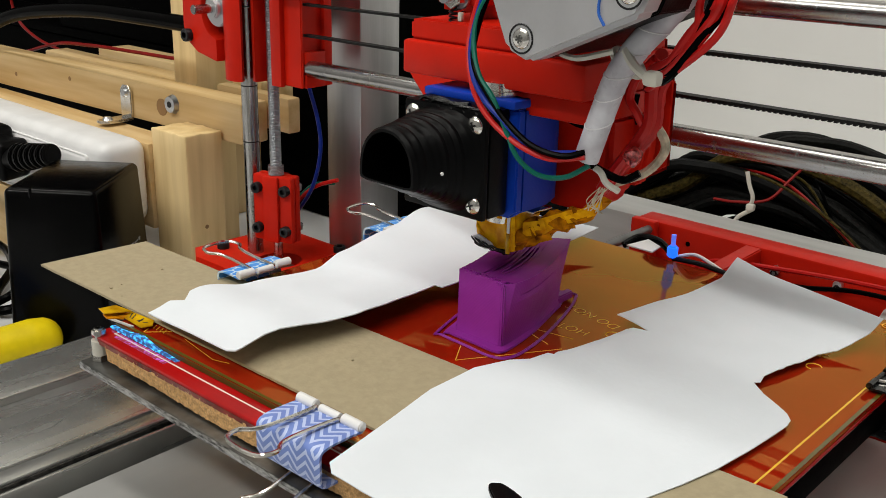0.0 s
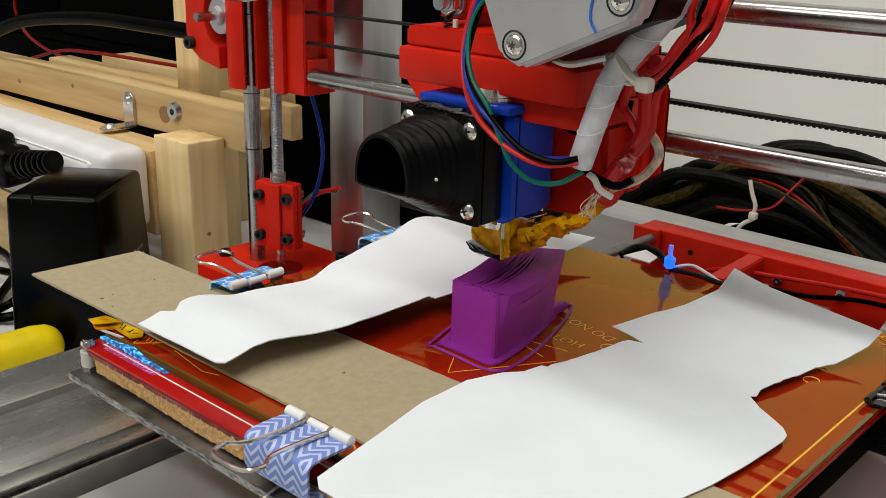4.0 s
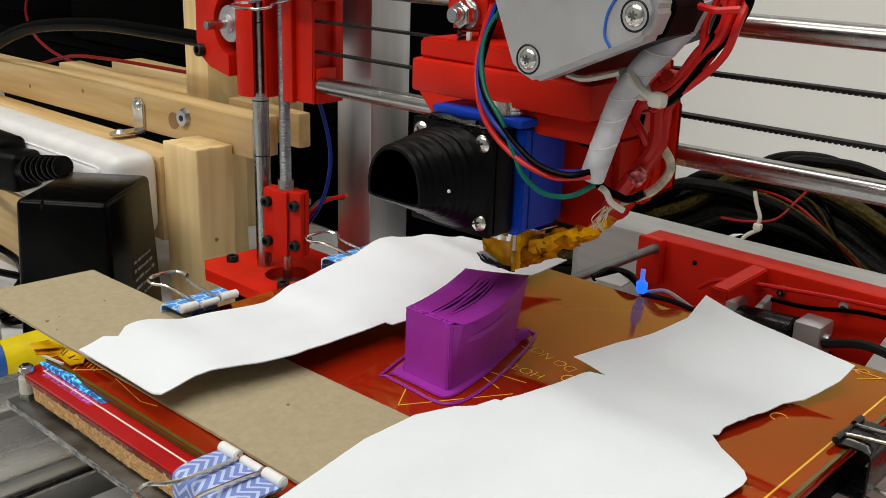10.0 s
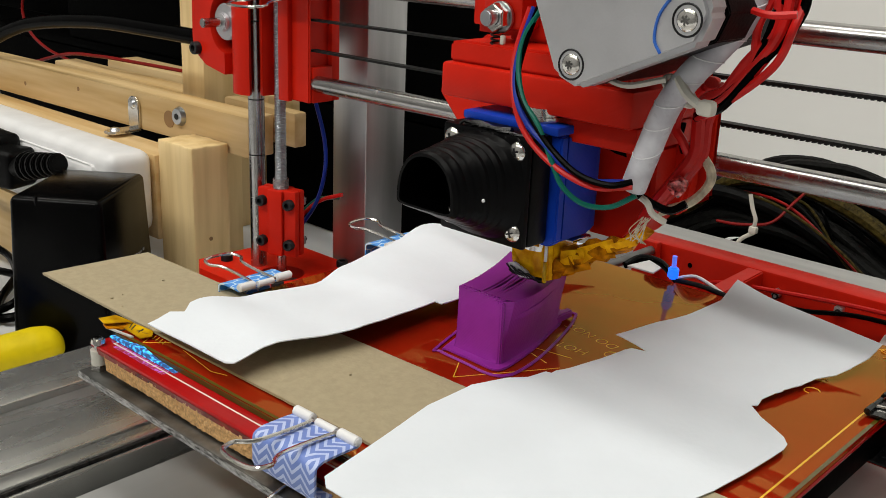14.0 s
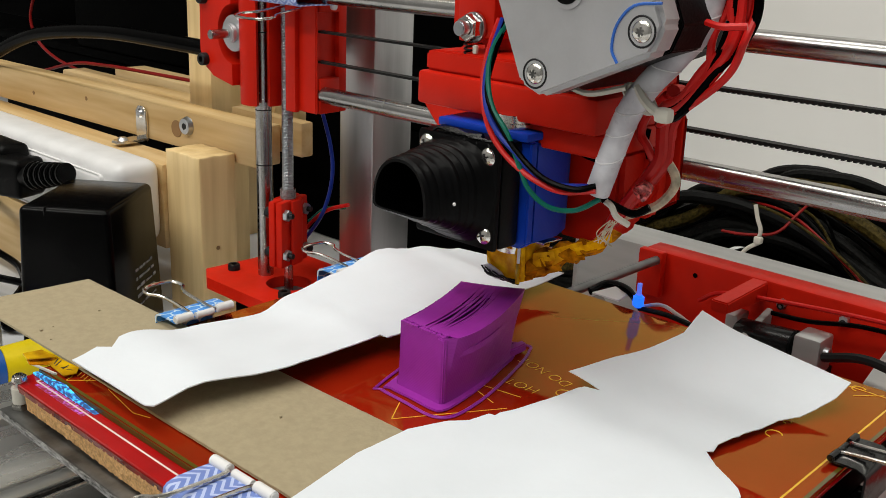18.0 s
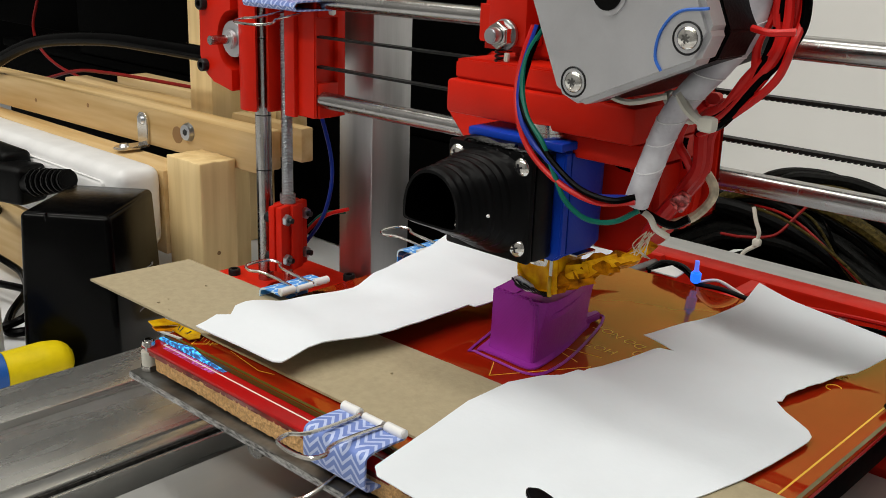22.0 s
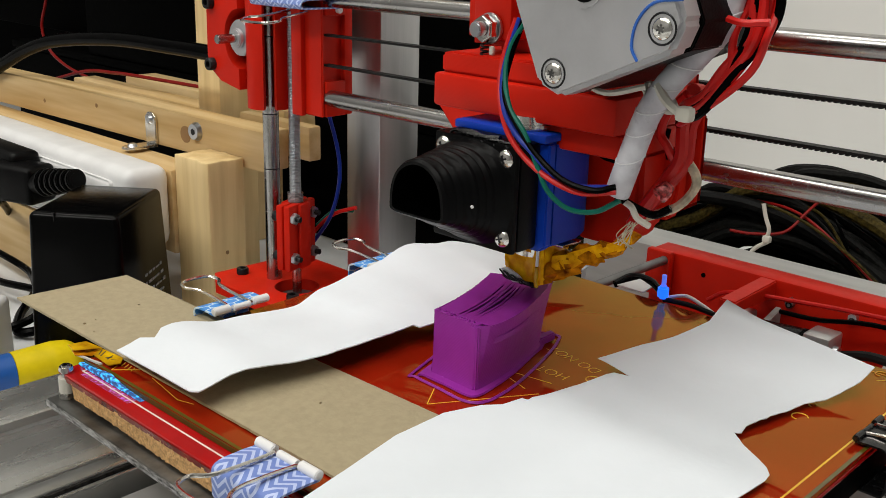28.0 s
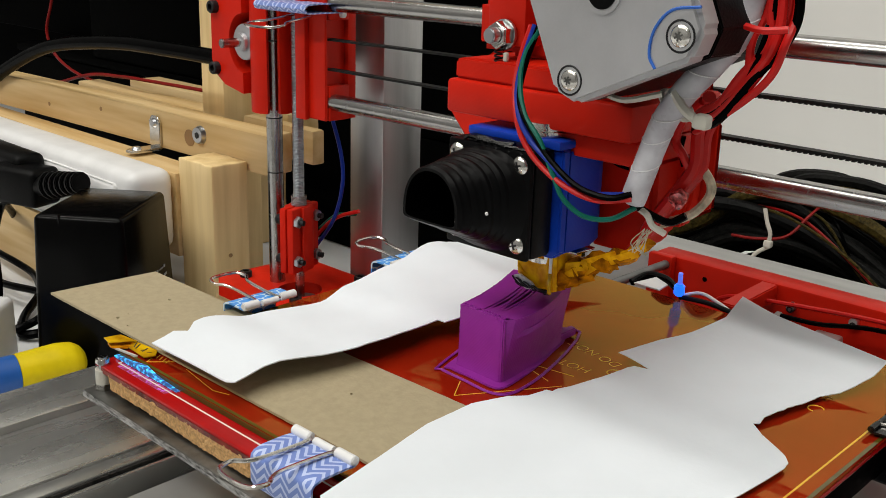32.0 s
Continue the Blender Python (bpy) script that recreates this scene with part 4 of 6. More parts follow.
def cut_sheet(name, outline, height, thick, mat, at, label, step=0.004, ragged=0.0, seed=0):
    """A sheet of paper cut to an outline, divided into small cells and bent to a height over x and y."""
    pts = []
    for i, p in enumerate(outline):
        q = outline[(i + 1) % len(outline)]
        a, b = Vector(p[:2]), Vector(q[:2])
        n = max(1, int((b - a).length / 0.0022)) if ragged else 1
        nrm = Vector((-(b - a).y, (b - a).x)).normalized()
        torn = ragged * (p[2] if len(p) > 2 else 1)
        for k in range(n):
            c = a.lerp(b, k / n)
            if k:
                c += nrm * torn * noise.noise(Vector((c.x * 380, c.y * 380, seed)))
            pts.append(c)
    bm = bmesh.new()
    bm.faces.new([bm.verts.new((p.x, p.y, 0)) for p in pts])
    for axis, k in (("x", 0), ("y", 1)):
        lo, hi = min(p[k] for p in pts), max(p[k] for p in pts)
        v = lo + step
        while v < hi:
            co = (v, 0, 0) if k == 0 else (0, v, 0)
            no = (1, 0, 0) if k == 0 else (0, 1, 0)
            bmesh.ops.bisect_plane(bm, geom=bm.verts[:] + bm.edges[:] + bm.faces[:], dist=1e-7, plane_co=co, plane_no=no)
            v += step
    bmesh.ops.triangulate(bm, faces=[fc for fc in bm.faces if len(fc.verts) > 4])
    for v in bm.verts:
        v.co.z = height(v.co.x, v.co.y)
    top = bm.faces[:]
    dup = bmesh.ops.duplicate(bm, geom=top)
    low = {v: dup["vert_map"][v] for v in {w for fc in top for w in fc.verts}}
    for v, w in low.items():
        w.co.z -= thick
    for ed in [x for x in bm.edges if len(x.link_faces) == 1 and x.verts[0] in low and x.verts[1] in low]:
        a, b = ed.verts
        bm.faces.new((a, b, low[b], low[a]))
    return solid(name, bm, mat, at, label, "paper" if mat is PAPER else "paperboard")


def knots(y, table):
    """A smooth height through (y, z) pairs."""
    if y <= table[0][0]:
        return table[0][1]
    for (a, za), (b, zb) in zip(table, table[1:]):
        if y <= b:
            k = (y - a) / (b - a)
            k = k * k * (3 - 2 * k)
            return za + (zb - za) * k
    return table[-1][1]


def rise(a, b, v):
    k = min(1, max(0, (v - a) / (b - a)))
    return k * k * (3 - 2 * k)


def strip_height(x, y):
    left = knots(y, [(-0.1, 0.104), (-0.064, 0.108), (-0.045, 0.1055), (-0.0135, 0.103), (0.001, 0.1064), (0.026, 0.1095), (0.049, 0.1135), (0.071, 0.1105), (0.098, 0.105)])
    right = knots(y, [(-0.0955, 0.1085), (-0.0772, 0.1087), (-0.0673, 0.1092), (-0.0428, 0.1086), (-0.0247, 0.1076), (-0.0024, 0.107), (0.008, 0.1065), (0.05, 0.105), (0.1, 0.103)])
    k = min(1.2, max(-0.2, (x + 0.092) / 0.054))
    crease = 0.0013 * max(0.0, 1 - abs(y + 0.069 + 0.10 * (x + 0.068)) / 0.016)
    return left + (right - left) * k + crease - 0.0008 + 0.0003 * noise.noise(Vector((x * 40, y * 40, 7)))


def sheet_height(x, y):
    fold = 0.0007 * max(0.0, 1 - abs(y - 0.042 + 0.25 * (x - 0.05)) / 0.016)
    # the torn flap along the edge beside the printed box bends down
    edge = 0.0222 + 0.0045 * rise(-0.014, 0.026, y)
    flap = 0.0034 * (1 - rise(edge - 0.0035, edge + 0.0022, x)) * rise(-0.016, -0.002, y) * (1 - rise(0.022, 0.027, y))
    return 0.1008 + 0.003 * (1 - rise(0.02, 0.05, x)) + 0.010 * rise(0.05, 0.105, y) + fold - flap + 0.0003 * noise.noise(Vector((x * 30, y * 30, 4)))


def papers():
    out = []
    board = [(-0.1775, -0.084, 0.2), (-0.173, -0.0392, 0.2), (0.111, -0.0352, 0.2), (0.113, -0.0835, 0.2)]
    out.append(cut_sheet("paperboard_strip", board, lambda x, y: 0.1001 + 0.0002 * noise.noise(Vector((x * 30, y * 30, 2))), 0.0009, BROWN, (0, -0.06, 0.0988), "grey-brown paperboard strip lying across the bed", 0.012, 0.0008, 3))
    rnd = random.Random(21)
    for k in range(9):
        x, y, r = rnd.uniform(-0.17, 0.02), rnd.uniform(-0.080, -0.042), rnd.uniform(0.0002, 0.0006)
        fleck = prism([(x + r * rnd.uniform(0.6, 1.6) * math.cos(q), y + r * math.sin(q)) for q in (0.3, 1.5, 2.6, 3.8, 5.2)], "z", 0.0999, 0.1004 + 0.0003 * rnd.random())
        part("loose_fleck", fleck, (BROWN, BROWN, BROWN, KNOT)[k % 4], out[0], "loose fibre fleck")
    a = [(-0.0968, -0.0867, 0.4), (-0.0967, -0.0778, 0.5), (-0.0916, -0.0752, 0.6), (-0.0957, -0.0702, 0.1), (-0.0944, -0.0446, 0.1), (-0.0934, -0.0137, 0.1), (-0.0944, 0.0015, 0.1), (-0.0948, 0.0264, 0.5), (-0.0957, 0.0506, 1),
         (-0.0951, 0.0716, 0.3), (-0.0941, 0.0978, 0.2), (-0.0448, 0.1114, 0.2), (-0.0421, 0.0827, 0.2), (-0.0384, 0.0085, 0.5), (-0.0383, -0.0006, 0.6), (-0.0417, -0.0007, 0.3), (-0.0395, -0.0428, 0.1), (-0.0438, -0.0665, 0.2), (-0.0464, -0.0760, 0.1), (-0.0450, -0.0884, 0), (-0.0477, -0.0900, 0.1)]
    out.append(cut_sheet("paper_strip", a, strip_height, 0.0004, PAPER, (-0.068, 0.01, 0.103), "torn white paper strip curling over the bed", 0.004, 0.0009, 1))
    b = [(0.0205, -0.1085, 0.1), (0.0150, -0.0795, 0.1), (0.0110, -0.0600, 0.2), (0.0106, -0.0397, 0.2), (0.0150, -0.0276, 0.2), (0.0192, -0.0224, 0.2), (0.0205, -0.0148, 0.5), (0.0224, -0.0142, 0.1), (0.0218, -0.0108, 0.7), (0.0242, 0.0069, 0.5), (0.0236, 0.0154, 0.5), (0.0240, 0.0206, 0.1), (0.0334, 0.0260, 0.1),
         (0.0190, 0.0278, 0.1), (0.0243, 0.0528, 0.1), (0.0324, 0.0783, 0.1), (0.0306, 0.0937, 0.1), (0.0911, 0.0831, 0.3), (0.0904, 0.0738, 0.4), (0.0855, 0.0589, 0.6), (0.0815, 0.0525, 0.5), (0.0806, 0.0440, 0.8), (0.0762, 0.0244, 0.3), (0.0772, 0.0196, 0.1), (0.0756, 0.0182, 0.1), (0.0814, 0.0130, 0.0), (0.0880, 0.0088, 0.0), (0.0922, 0.0058, 0.0),
         (0.0947, 0.0026, 0.0), (0.0953, -0.0010, 0.0), (0.0949, -0.0073, 0.0), (0.0937, -0.0224, 0.0), (0.0921, -0.0362, 0.0), (0.0891, -0.0495, 0.0), (0.0857, -0.0614, 0.0), (0.0750, -0.0960, 0.0), (0.0668, -0.1045, 0.0), (0.0503, -0.1075, 0.0), (0.0346, -0.1105, 0.0), (0.0245, -0.1115, 0.0)]
    out.append(cut_sheet("paper_sheet", b, sheet_height, 0.0003, PAPER, (0.05, -0.01, 0.1), "large torn white paper sheet covering the bed", 0.004, 0.0007, 2))
    return out


BED_THINGS += papers()


def printed_box():
    ob = thing("printed_box", (-0.015, 0.01, 0.0985), "purple printed plastic box with a stringy unfinished top", "printed part")
    z0, z1 = 0.0985, 0.1216
    low = {"fl": (-0.0192, -0.0136), "fr": (0.0002, -0.0143), "side": (0.0004, -0.0124), "bulge": (-0.0023, 0.0065), "br": (-0.0080, 0.0296), "back": (-0.0185, 0.0262), "bl": (-0.0290, 0.0225), "left": (-0.0236, 0.0045)}
    top = {"fl": (-0.0192, -0.0135), "fr": (0.0004, -0.0139), "side": (0.0032, -0.0108), "bulge": (0.0012, 0.0090), "br": (-0.0112, 0.0406), "back": (-0.0215, 0.0340), "bl": (-0.0314, 0.0292), "left": (-0.0232, 0.0065)}

    def bow(a, m, b, u):
        """A line from a to b that passes m halfway."""
        a, m, b = Vector(a), Vector(m), Vector(b)
        return a * (2 * u * u - 3 * u + 1) + m * (4 * u - 4 * u * u) + b * (2 * u * u - u)

    def edge(table, keys, u):
        if len(keys) == 2:
            return Vector(table[keys[0]]).lerp(Vector(table[keys[1]]), u)
        return bow(table[keys[0]], table[keys[1]], table[keys[2]], u)

    def wall(name, keys, curl):
        bm = bmesh.new()
        n, m = 20, 16
        grid, back = [], []
        for i in range(n + 1):
            u = i / n
            a, b = edge(low, keys, u), edge(top, keys, u)
            nr = edge(low, keys, min(1, u + 0.05)) - edge(low, keys, max(0, u - 0.05))
            nr = Vector((nr.y, -nr.x)).normalized()
            row = []
            for j in range(m + 1):
                v = j / m
                p = a.lerp(b, v ** curl)
                q = p + nr * (0.00012 * noise.noise(Vector((p.x * 300, p.y * 300, v * 12))) + 0.0010 * (1 - v) ** 7)
                row.append(bm.verts.new((q.x, q.y, z0 + (z1 - z0) * v)))
            grid.append(row)
            q = a.lerp(b, 0.3) - nr * 0.0026
            back.append((bm.verts.new((q.x, q.y, z0)), bm.verts.new((q.x, q.y, z1 - 0.0016))))
        for i in range(n):
            for j in range(m):
                bm.faces.new((grid[i][j], grid[i + 1][j], grid[i + 1][j + 1], grid[i][j + 1]))
            bm.faces.new((grid[i][m], grid[i + 1][m], back[i + 1][1], back[i][1]))
            bm.faces.new((back[i][1], back[i + 1][1], back[i + 1][0], back[i][0]))
        part(name, bm, PURPLE, ob)

    wall("front_wall", ("fl", "fr"), 1.0)
    wall("corner_wall", ("fr", "side"), 1.3)
    wall("side_wall", ("side", "bulge", "br"), 1.5)
    wall("back_wall", ("br", "back", "bl"), 2.0)
    wall("side_wall", ("bl", "left", "fl"), 1.3)
    # upright ridge at the front corner
    part("corner_ridge", prism([(-0.0020, -0.0147), (0.0006, -0.0149), (0.0013, -0.0143), (0.0011, -0.0126), (-0.0008, -0.0118), (-0.0022, -0.0132)], "z", z0, z1 - 0.0004, 0.0004), PURPLE, ob)
    # unfinished top: strands from front to back, thin and apart in the middle
    rnd = random.Random(5)
    count = 20
    for k in range(count):
        u = (k + 0.5) / count
        middle = rise(0.32, 0.40, u) * (1 - rise(0.66, 0.74, u))
        bm = bmesh.new()
        rows = []
        sag = rnd.uniform(0.0, 0.0006)
        drift = [rnd.uniform(-0.5, 0.5) for q in range(4)]
        for q in range(17):
            v = q / 16
            left, right = edge(top, ("fl", "left", "bl"), 0.012 + 0.976 * v), edge(top, ("side", "bulge", "br"), 0.012 + 0.976 * v)
            p, across = left.lerp(right, u), (right - left) / count
            open_part = middle * rise(0.12, 0.25, v) * (1 - rise(0.80, 0.92, v))
            half = 0.53 - 0.17 * open_part * (1 + 0.45 * math.sin(5.2 * v + 9 * drift[2]))
            p = p + across * open_part * (0.35 * drift[0] + 0.30 * math.sin(7 * v + 6 * drift[1]))
            z = z1 - 0.0003 - sag * open_part * math.sin(math.pi * v) + 0.0003 * v - 0.0005 * (1 - v) * middle
            c, d = p - across * half, p + across * half
            rows.append([bm.verts.new((c.x, c.y, z)), bm.verts.new((p.x, p.y, z + 0.00004 + 0.00016 * open_part)), bm.verts.new((d.x, d.y, z)), bm.verts.new((p.x, p.y, z - 0.0005))])
        for a, b in zip(rows, rows[1:]):
            for w in range(4):
                bm.faces.new((a[w], a[(w + 1) % 4], b[(w + 1) % 4], b[w]))
        bm.faces.new(rows[0])
        bm.faces.new(rows[-1])
        part("strand", bm, PURPLE, ob)
    rim = [edge(top, k, q / 8) for k in (("fl", "fr"), ("side", "bulge", "br"), ("br", "back", "bl"), ("bl", "left", "fl")) for q in range(8)]
    mid = sum(rim, Vector((0, 0))) / len(rim)
    part("layer_below", prism([tuple(mid + (p - mid) * 0.93) for p in rim], "z", z1 - 0.0075, z1 - 0.0055), PURPLE, ob)
    bm = bmesh.new()
    for line, count in ((0.0004, 15), (0.0019, 14)):
        for k in range(count):
            p = edge(top, ("fl", "fr"), (k + 0.2 + 0.6 * rnd.random()) / count) + Vector((-0.0001, line))
            b = bmesh.new()
            bmesh.ops.create_icosphere(b, subdivisions=1, radius=0.00072 * rnd.uniform(0.7, 1.2))
            merge(bm, b, Matrix.Translation((p.x, p.y, z1 - 0.0001)) @ Matrix.Diagonal((1.2, 1.0, 0.8, 1)))
    for k in range(13):
        p = edge(top, ("fl", "left", "bl"), (k + rnd.random()) / 13)
        b = bmesh.new()
        bmesh.ops.create_icosphere(b, subdivisions=1, radius=0.00024 * rnd.uniform(0.5, 1.3))
        merge(bm, b, Matrix.Translation((p.x, p.y, z1 - 0.0001)))
    part("beaded_rim", bm, PURPLE, ob)
    # brim and its outer loop on the glass
    foot = [(-0.0222, -0.0160), (-0.0190, -0.0180), (-0.0090, -0.0184), (0.0012, -0.0190), (0.0040, -0.0165), (0.0036, -0.0095), (0.0006, 0.006), (-0.0050, 0.0245), (-0.0070, 0.0310), (-0.0115, 0.0345), (-0.0290, 0.0270), (-0.0318, 0.022)]
    part("brim", prism(smooth_loop(foot, 4), "z", z0 + 0.00005, z0 + 0.0009, 0.0003), PURPLE, ob)
    loop = [(-0.0240, -0.0180), (-0.0205, -0.0207), (-0.0090, -0.0216), (0.0030, -0.0224), (0.0082, -0.0185), (0.0082, -0.0085), (0.0052, 0.006), (-0.0012, 0.0265), (-0.0068, 0.0400), (-0.0120, 0.0440), (-0.0310, 0.0330), (-0.0362, 0.026)]
    lp = [(x, y, z0 + 0.0004) for x, y in smooth_loop(loop, 5)]
    part("skirt_line", tube(lp + [lp[0]], 0.00030, 6, 1), PURPLE, ob, "thin purple outline on the glass")
    lp = [(-0.0145 + (x + 0.0145) * 0.965, 0.012 + (y - 0.012) * 0.978, z) for x, y, z in lp]
    part("skirt_line", tube(lp + [lp[0]], 0.00028, 6, 1), PURPLE, ob, "thin purple outline on the glass")
    part("rear_tab", prism([(-0.0120, 0.0290), (-0.0075, 0.0290), (-0.0078, 0.0395), (-0.0108, 0.0402)], "z", z0 + 0.0006, z0 + 0.0036, 0.0005), PURPLE, ob)
    return ob


BED_THINGS.append(printed_box())


def black_tab():
    # rounded black tab for the black spot on the paper
    bm = prism(smooth_loop([(0.0576, -0.0894), (0.0586, -0.0877), (0.0610, -0.0868), (0.0680, -0.0885), (0.0780, -0.0930), (0.0760, -0.0985), (0.0690, -0.0970), (0.0610, -0.0925)], 4), "z", 0.1036, 0.1052, 0.0004)
    return solid("black_tab", bm, BLACK, (0.066, -0.092, 0.1036), "small flat black tab on the paper", "strap")


BED_THINGS.append(black_tab())


# ---- the print head ----
def turned(bm, m):
    bm.transform(m)
    return bm


def crumpled_ball(at, r, amount):
    bm = bmesh.new()
    bmesh.ops.create_icosphere(bm, subdivisions=3, radius=r)
    for v in bm.verts:
        v.co += noise.noise_vector(v.co * 500) * amount
    bm.transform(Matrix.Translation(at))
    return bm


def print_head():
    h = thing("print_head_assembly", (-0.0257, 0.0215, 0.1219), "red printed print head with fan duct, motor and wiring", "print head")
    # carriage that rides on the rods
    car = part("carriage_plate", prism([(-0.1010, 0.1845), (-0.1035, 0.1745), (-0.0930, 0.1635), (-0.0700, 0.1500), (-0.0350, 0.1460), (0.0040, 0.1470), (0.0192, 0.1564), (0.0190, 0.1860), (0.0150, 0.1890), (0.0140, 0.2000), (-0.0800, 0.2000)], "y", 0.0512, 0.0532, 0.0010), RED, h)
    part("rod_bushing", prism([(-0.095, 0.152), (-0.006, 0.152), (-0.006, 0.171), (-0.095, 0.171)], "y", 0.0577, 0.0895, 0.003), RED, car)
    part("rod_bushing", prism([(-0.095, 0.199), (-0.006, 0.199), (-0.006, 0.219), (-0.095, 0.219)], "y", 0.0577, 0.0895, 0.003), RED, car)
    # thin near-black patch on the solid shroud, painted as a slot's shade
    part("slot_shade_patch", prism([(-0.0125, 0.1722), (-0.0100, 0.1738), (-0.0060, 0.1732), (-0.0015, 0.1708), (-0.0010, 0.1696), (-0.0050, 0.1700)], "y", 0.0303, 0.0306), DARK, car, "dark patch painting the shade of a slot opening")
    part("nozzle_shroud", prism([(-0.0200, 0.1750), (0.0090, 0.1750), (0.0095, 0.1560), (0.0060, 0.1460), (0.0010, 0.1410), (-0.0160, 0.1410), (-0.0200, 0.1450)], "y", 0.0305, 0.0504, 0.0020), RED, car)
    part("cable_arm", prism([(0.0030, 0.1845), (0.0150, 0.1845), (0.0150, 0.1600), (0.0120, 0.1500), (0.0030, 0.1500)], "y", 0.0440, 0.0504, 0.0012), RED, car)
    # extruder base bar over the hot end
    base = part("extruder_base", box(-0.0560, 0.0180, 0.0000, 0.0520, 0.1850, 0.1962, 0.0012), RED, h)
    part("upper_tier", prism([(-0.0545, 0.1963), (-0.0545, 0.2025), (-0.0500, 0.2035), (0.0150, 0.2035), (0.0150, 0.1963)], "y", 0.0022, 0.0500, 0.0008), RED, base)
    part("under_rib", box(-0.0300, 0.0175, 0.0050, 0.0500, 0.1770, 0.1849, 0.0015), RED, base)
    part("gear_tower", prism([(-0.0440, 0.2036), (-0.0440, 0.2120), (-0.0480, 0.2160), (-0.0480, 0.2600), (0.0120, 0.2600), (0.0120, 0.2036)], "y", 0.0180, 0.0480, 0.0012), RED, h)
    part("idler_block", box(-0.0460, -0.0300, 0.0080, 0.0178, 0.2080, 0.2600, 0.0012), RED, h)
    # tension bolt with nut and spring
    nut = part("tension_nut", rod((-0.0374, 0.0025, 0.2117), (-0.0374, 0.0062, 0.2117), 0.0045, 6, bevel=0.0005), NICKEL, h)
    part("bolt_end", rod((-0.0374, -0.0010, 0.2117), (-0.0374, 0.0025, 0.2117), 0.0025, 16, bevel=0.0004), ZINC, nut)
    part("washer", rod((-0.0374, 0.0062, 0.2117), (-0.0374, 0.0072, 0.2117), 0.0050, 24), ZINC, nut)
    part("spring", tube([(-0.0374 + 0.0014 * math.cos(k * 1.3), 0.0045 + 0.0014 * math.sin(k * 1.3), 0.2072 - 0.00028 * k) for k in range(16)], 0.00035, 5, 3), BLACK_STEEL, nut)
    part("tie_stub", box(-0.0345, -0.0328, 0.0030, 0.0044, 0.2036, 0.2065, 0.0004), NYLON, h)
    # motor, turned a little round its axis
    mx, mz, tilt, half = 0.0233, 0.2292, radians(24), 0.0243
    rot = Matrix.Translation((mx, 0, mz)) @ Matrix.Rotation(-tilt, 4, "Y")

    def oct_outline(s, cut):
        return [(-s, -s + cut), (-s + cut, -s), (s - cut, -s), (s, -s + cut), (s, s - cut), (s - cut, s), (-s + cut, s), (-s, s - cut)]

    mot = part("motor", turned(prism(oct_outline(half, 0.0055), "y", -0.0168, 0.0175, 0.0004), rot), BLACK, h, "black laminated motor body")
    cap = part("motor_cap", turned(prism(oct_outline(half + 0.0002, 0.0060), "y", -0.0262, -0.0170, 0.0014), rot), ALU_CAST, mot, "cast aluminium end cap")
    for sx in (-1, 1):
        for sz in (-1, 1):
            at = rot @ Vector((sx * 0.0179, 0, sz * 0.0179))
            part("screw_seat", tube([(at.x + 0.0039 * math.cos(a), -0.0262, at.z + 0.0039 * math.sin(a)) for a in [2 * math.pi * q / 24 for q in range(25)]], 0.0003, 6, 1), BLACK_STEEL, cap)
            pan_screw((at.x, -0.0262, at.z), cap, 0.0029, mat=NICKEL, flat=0.36, lobes=3)
    # black disc on the closed cap, its colour giving the opening's shade
    part("shaft_hole_shade", rod((mx, -0.0271, mz), (mx, -0.0250, mz), 0.0043, 32), BLACK, cap, "black disc painting the shade of the shaft opening")
    part("shaft_collar", rod((mx, -0.0268, mz), (mx, -0.0262, mz), 0.0056, 36), ALU_CAST, cap)
    part("marker_stroke", tube([(0.0520, -0.02635, 0.2275), (0.0440, -0.02635, 0.2262), (0.0395, -0.02635, 0.2212), (0.0385, -0.02635, 0.2150), (0.0405, -0.02635, 0.2115)], 0.0004, 6, 5), INK_BLUE, cap, "blue marker stroke")
    # fan, duct and holder
    fan = part("cooling_fan", box(-0.0420, -0.0076, -0.0105, -0.0008, 0.1452, 0.1802, 0.0016), BLACK, h, "black cooling fan")
    for x, z in ((-0.0379, 0.1757), (-0.0118, 0.1755), (-0.0119, 0.1502), (-0.0380, 0.1504)):
        pan_screw((x, -0.0128, z), fan)
    duct_bm = bmesh.new()
    rings_o, rings_i = [], []
    steps = 18

    def ring(y, s, grow):
        """From a rounded square at the flange to an arch at the mouth."""
        pts = []
        cx0, cx1 = -0.0248, -0.0325
        for k in range(40):
            a = 2 * math.pi * k / 40
            ca, sa = math.cos(a), math.sin(a)
            p = 2.6
            r = (abs(ca) ** p + abs(sa) ** p) ** (-1 / p)
            sqx, sqz = 0.0167 * r * ca, 0.1628 + 0.0168 * r * sa
            arx = 0.0119 * (abs(ca) ** (0.95 if sa >= 0 else 0.35)) * (1 if ca >= 0 else -1)
            arz = 0.1585 + (0.0152 * (abs(sa) ** 0.85) if sa >= 0 else -0.0026 * abs(sa) ** 0.4)
            x = (cx0 + sqx) * (1 - s) + (cx1 + arx) * s
            z = sqz * (1 - s) + arz * s
            cx = cx0 * (1 - s) + cx1 * s
            cz = 0.1628 * (1 - s) + 0.1630 * s
            pts.append((cx + (x - cx) * grow, y, cz + (z - cz) * grow))
        return pts

    for i in range(steps + 1):
        s = i / steps
        y = -0.0132 - 0.0178 * s
        k = s ** 0.8
        rings_o.append([duct_bm.verts.new(p) for p in ring(y, k, 1.0 + 0.018 * (i % 2) + 0.022 * noise.noise(Vector((i * 2.3, 0.4, 1.7))))])
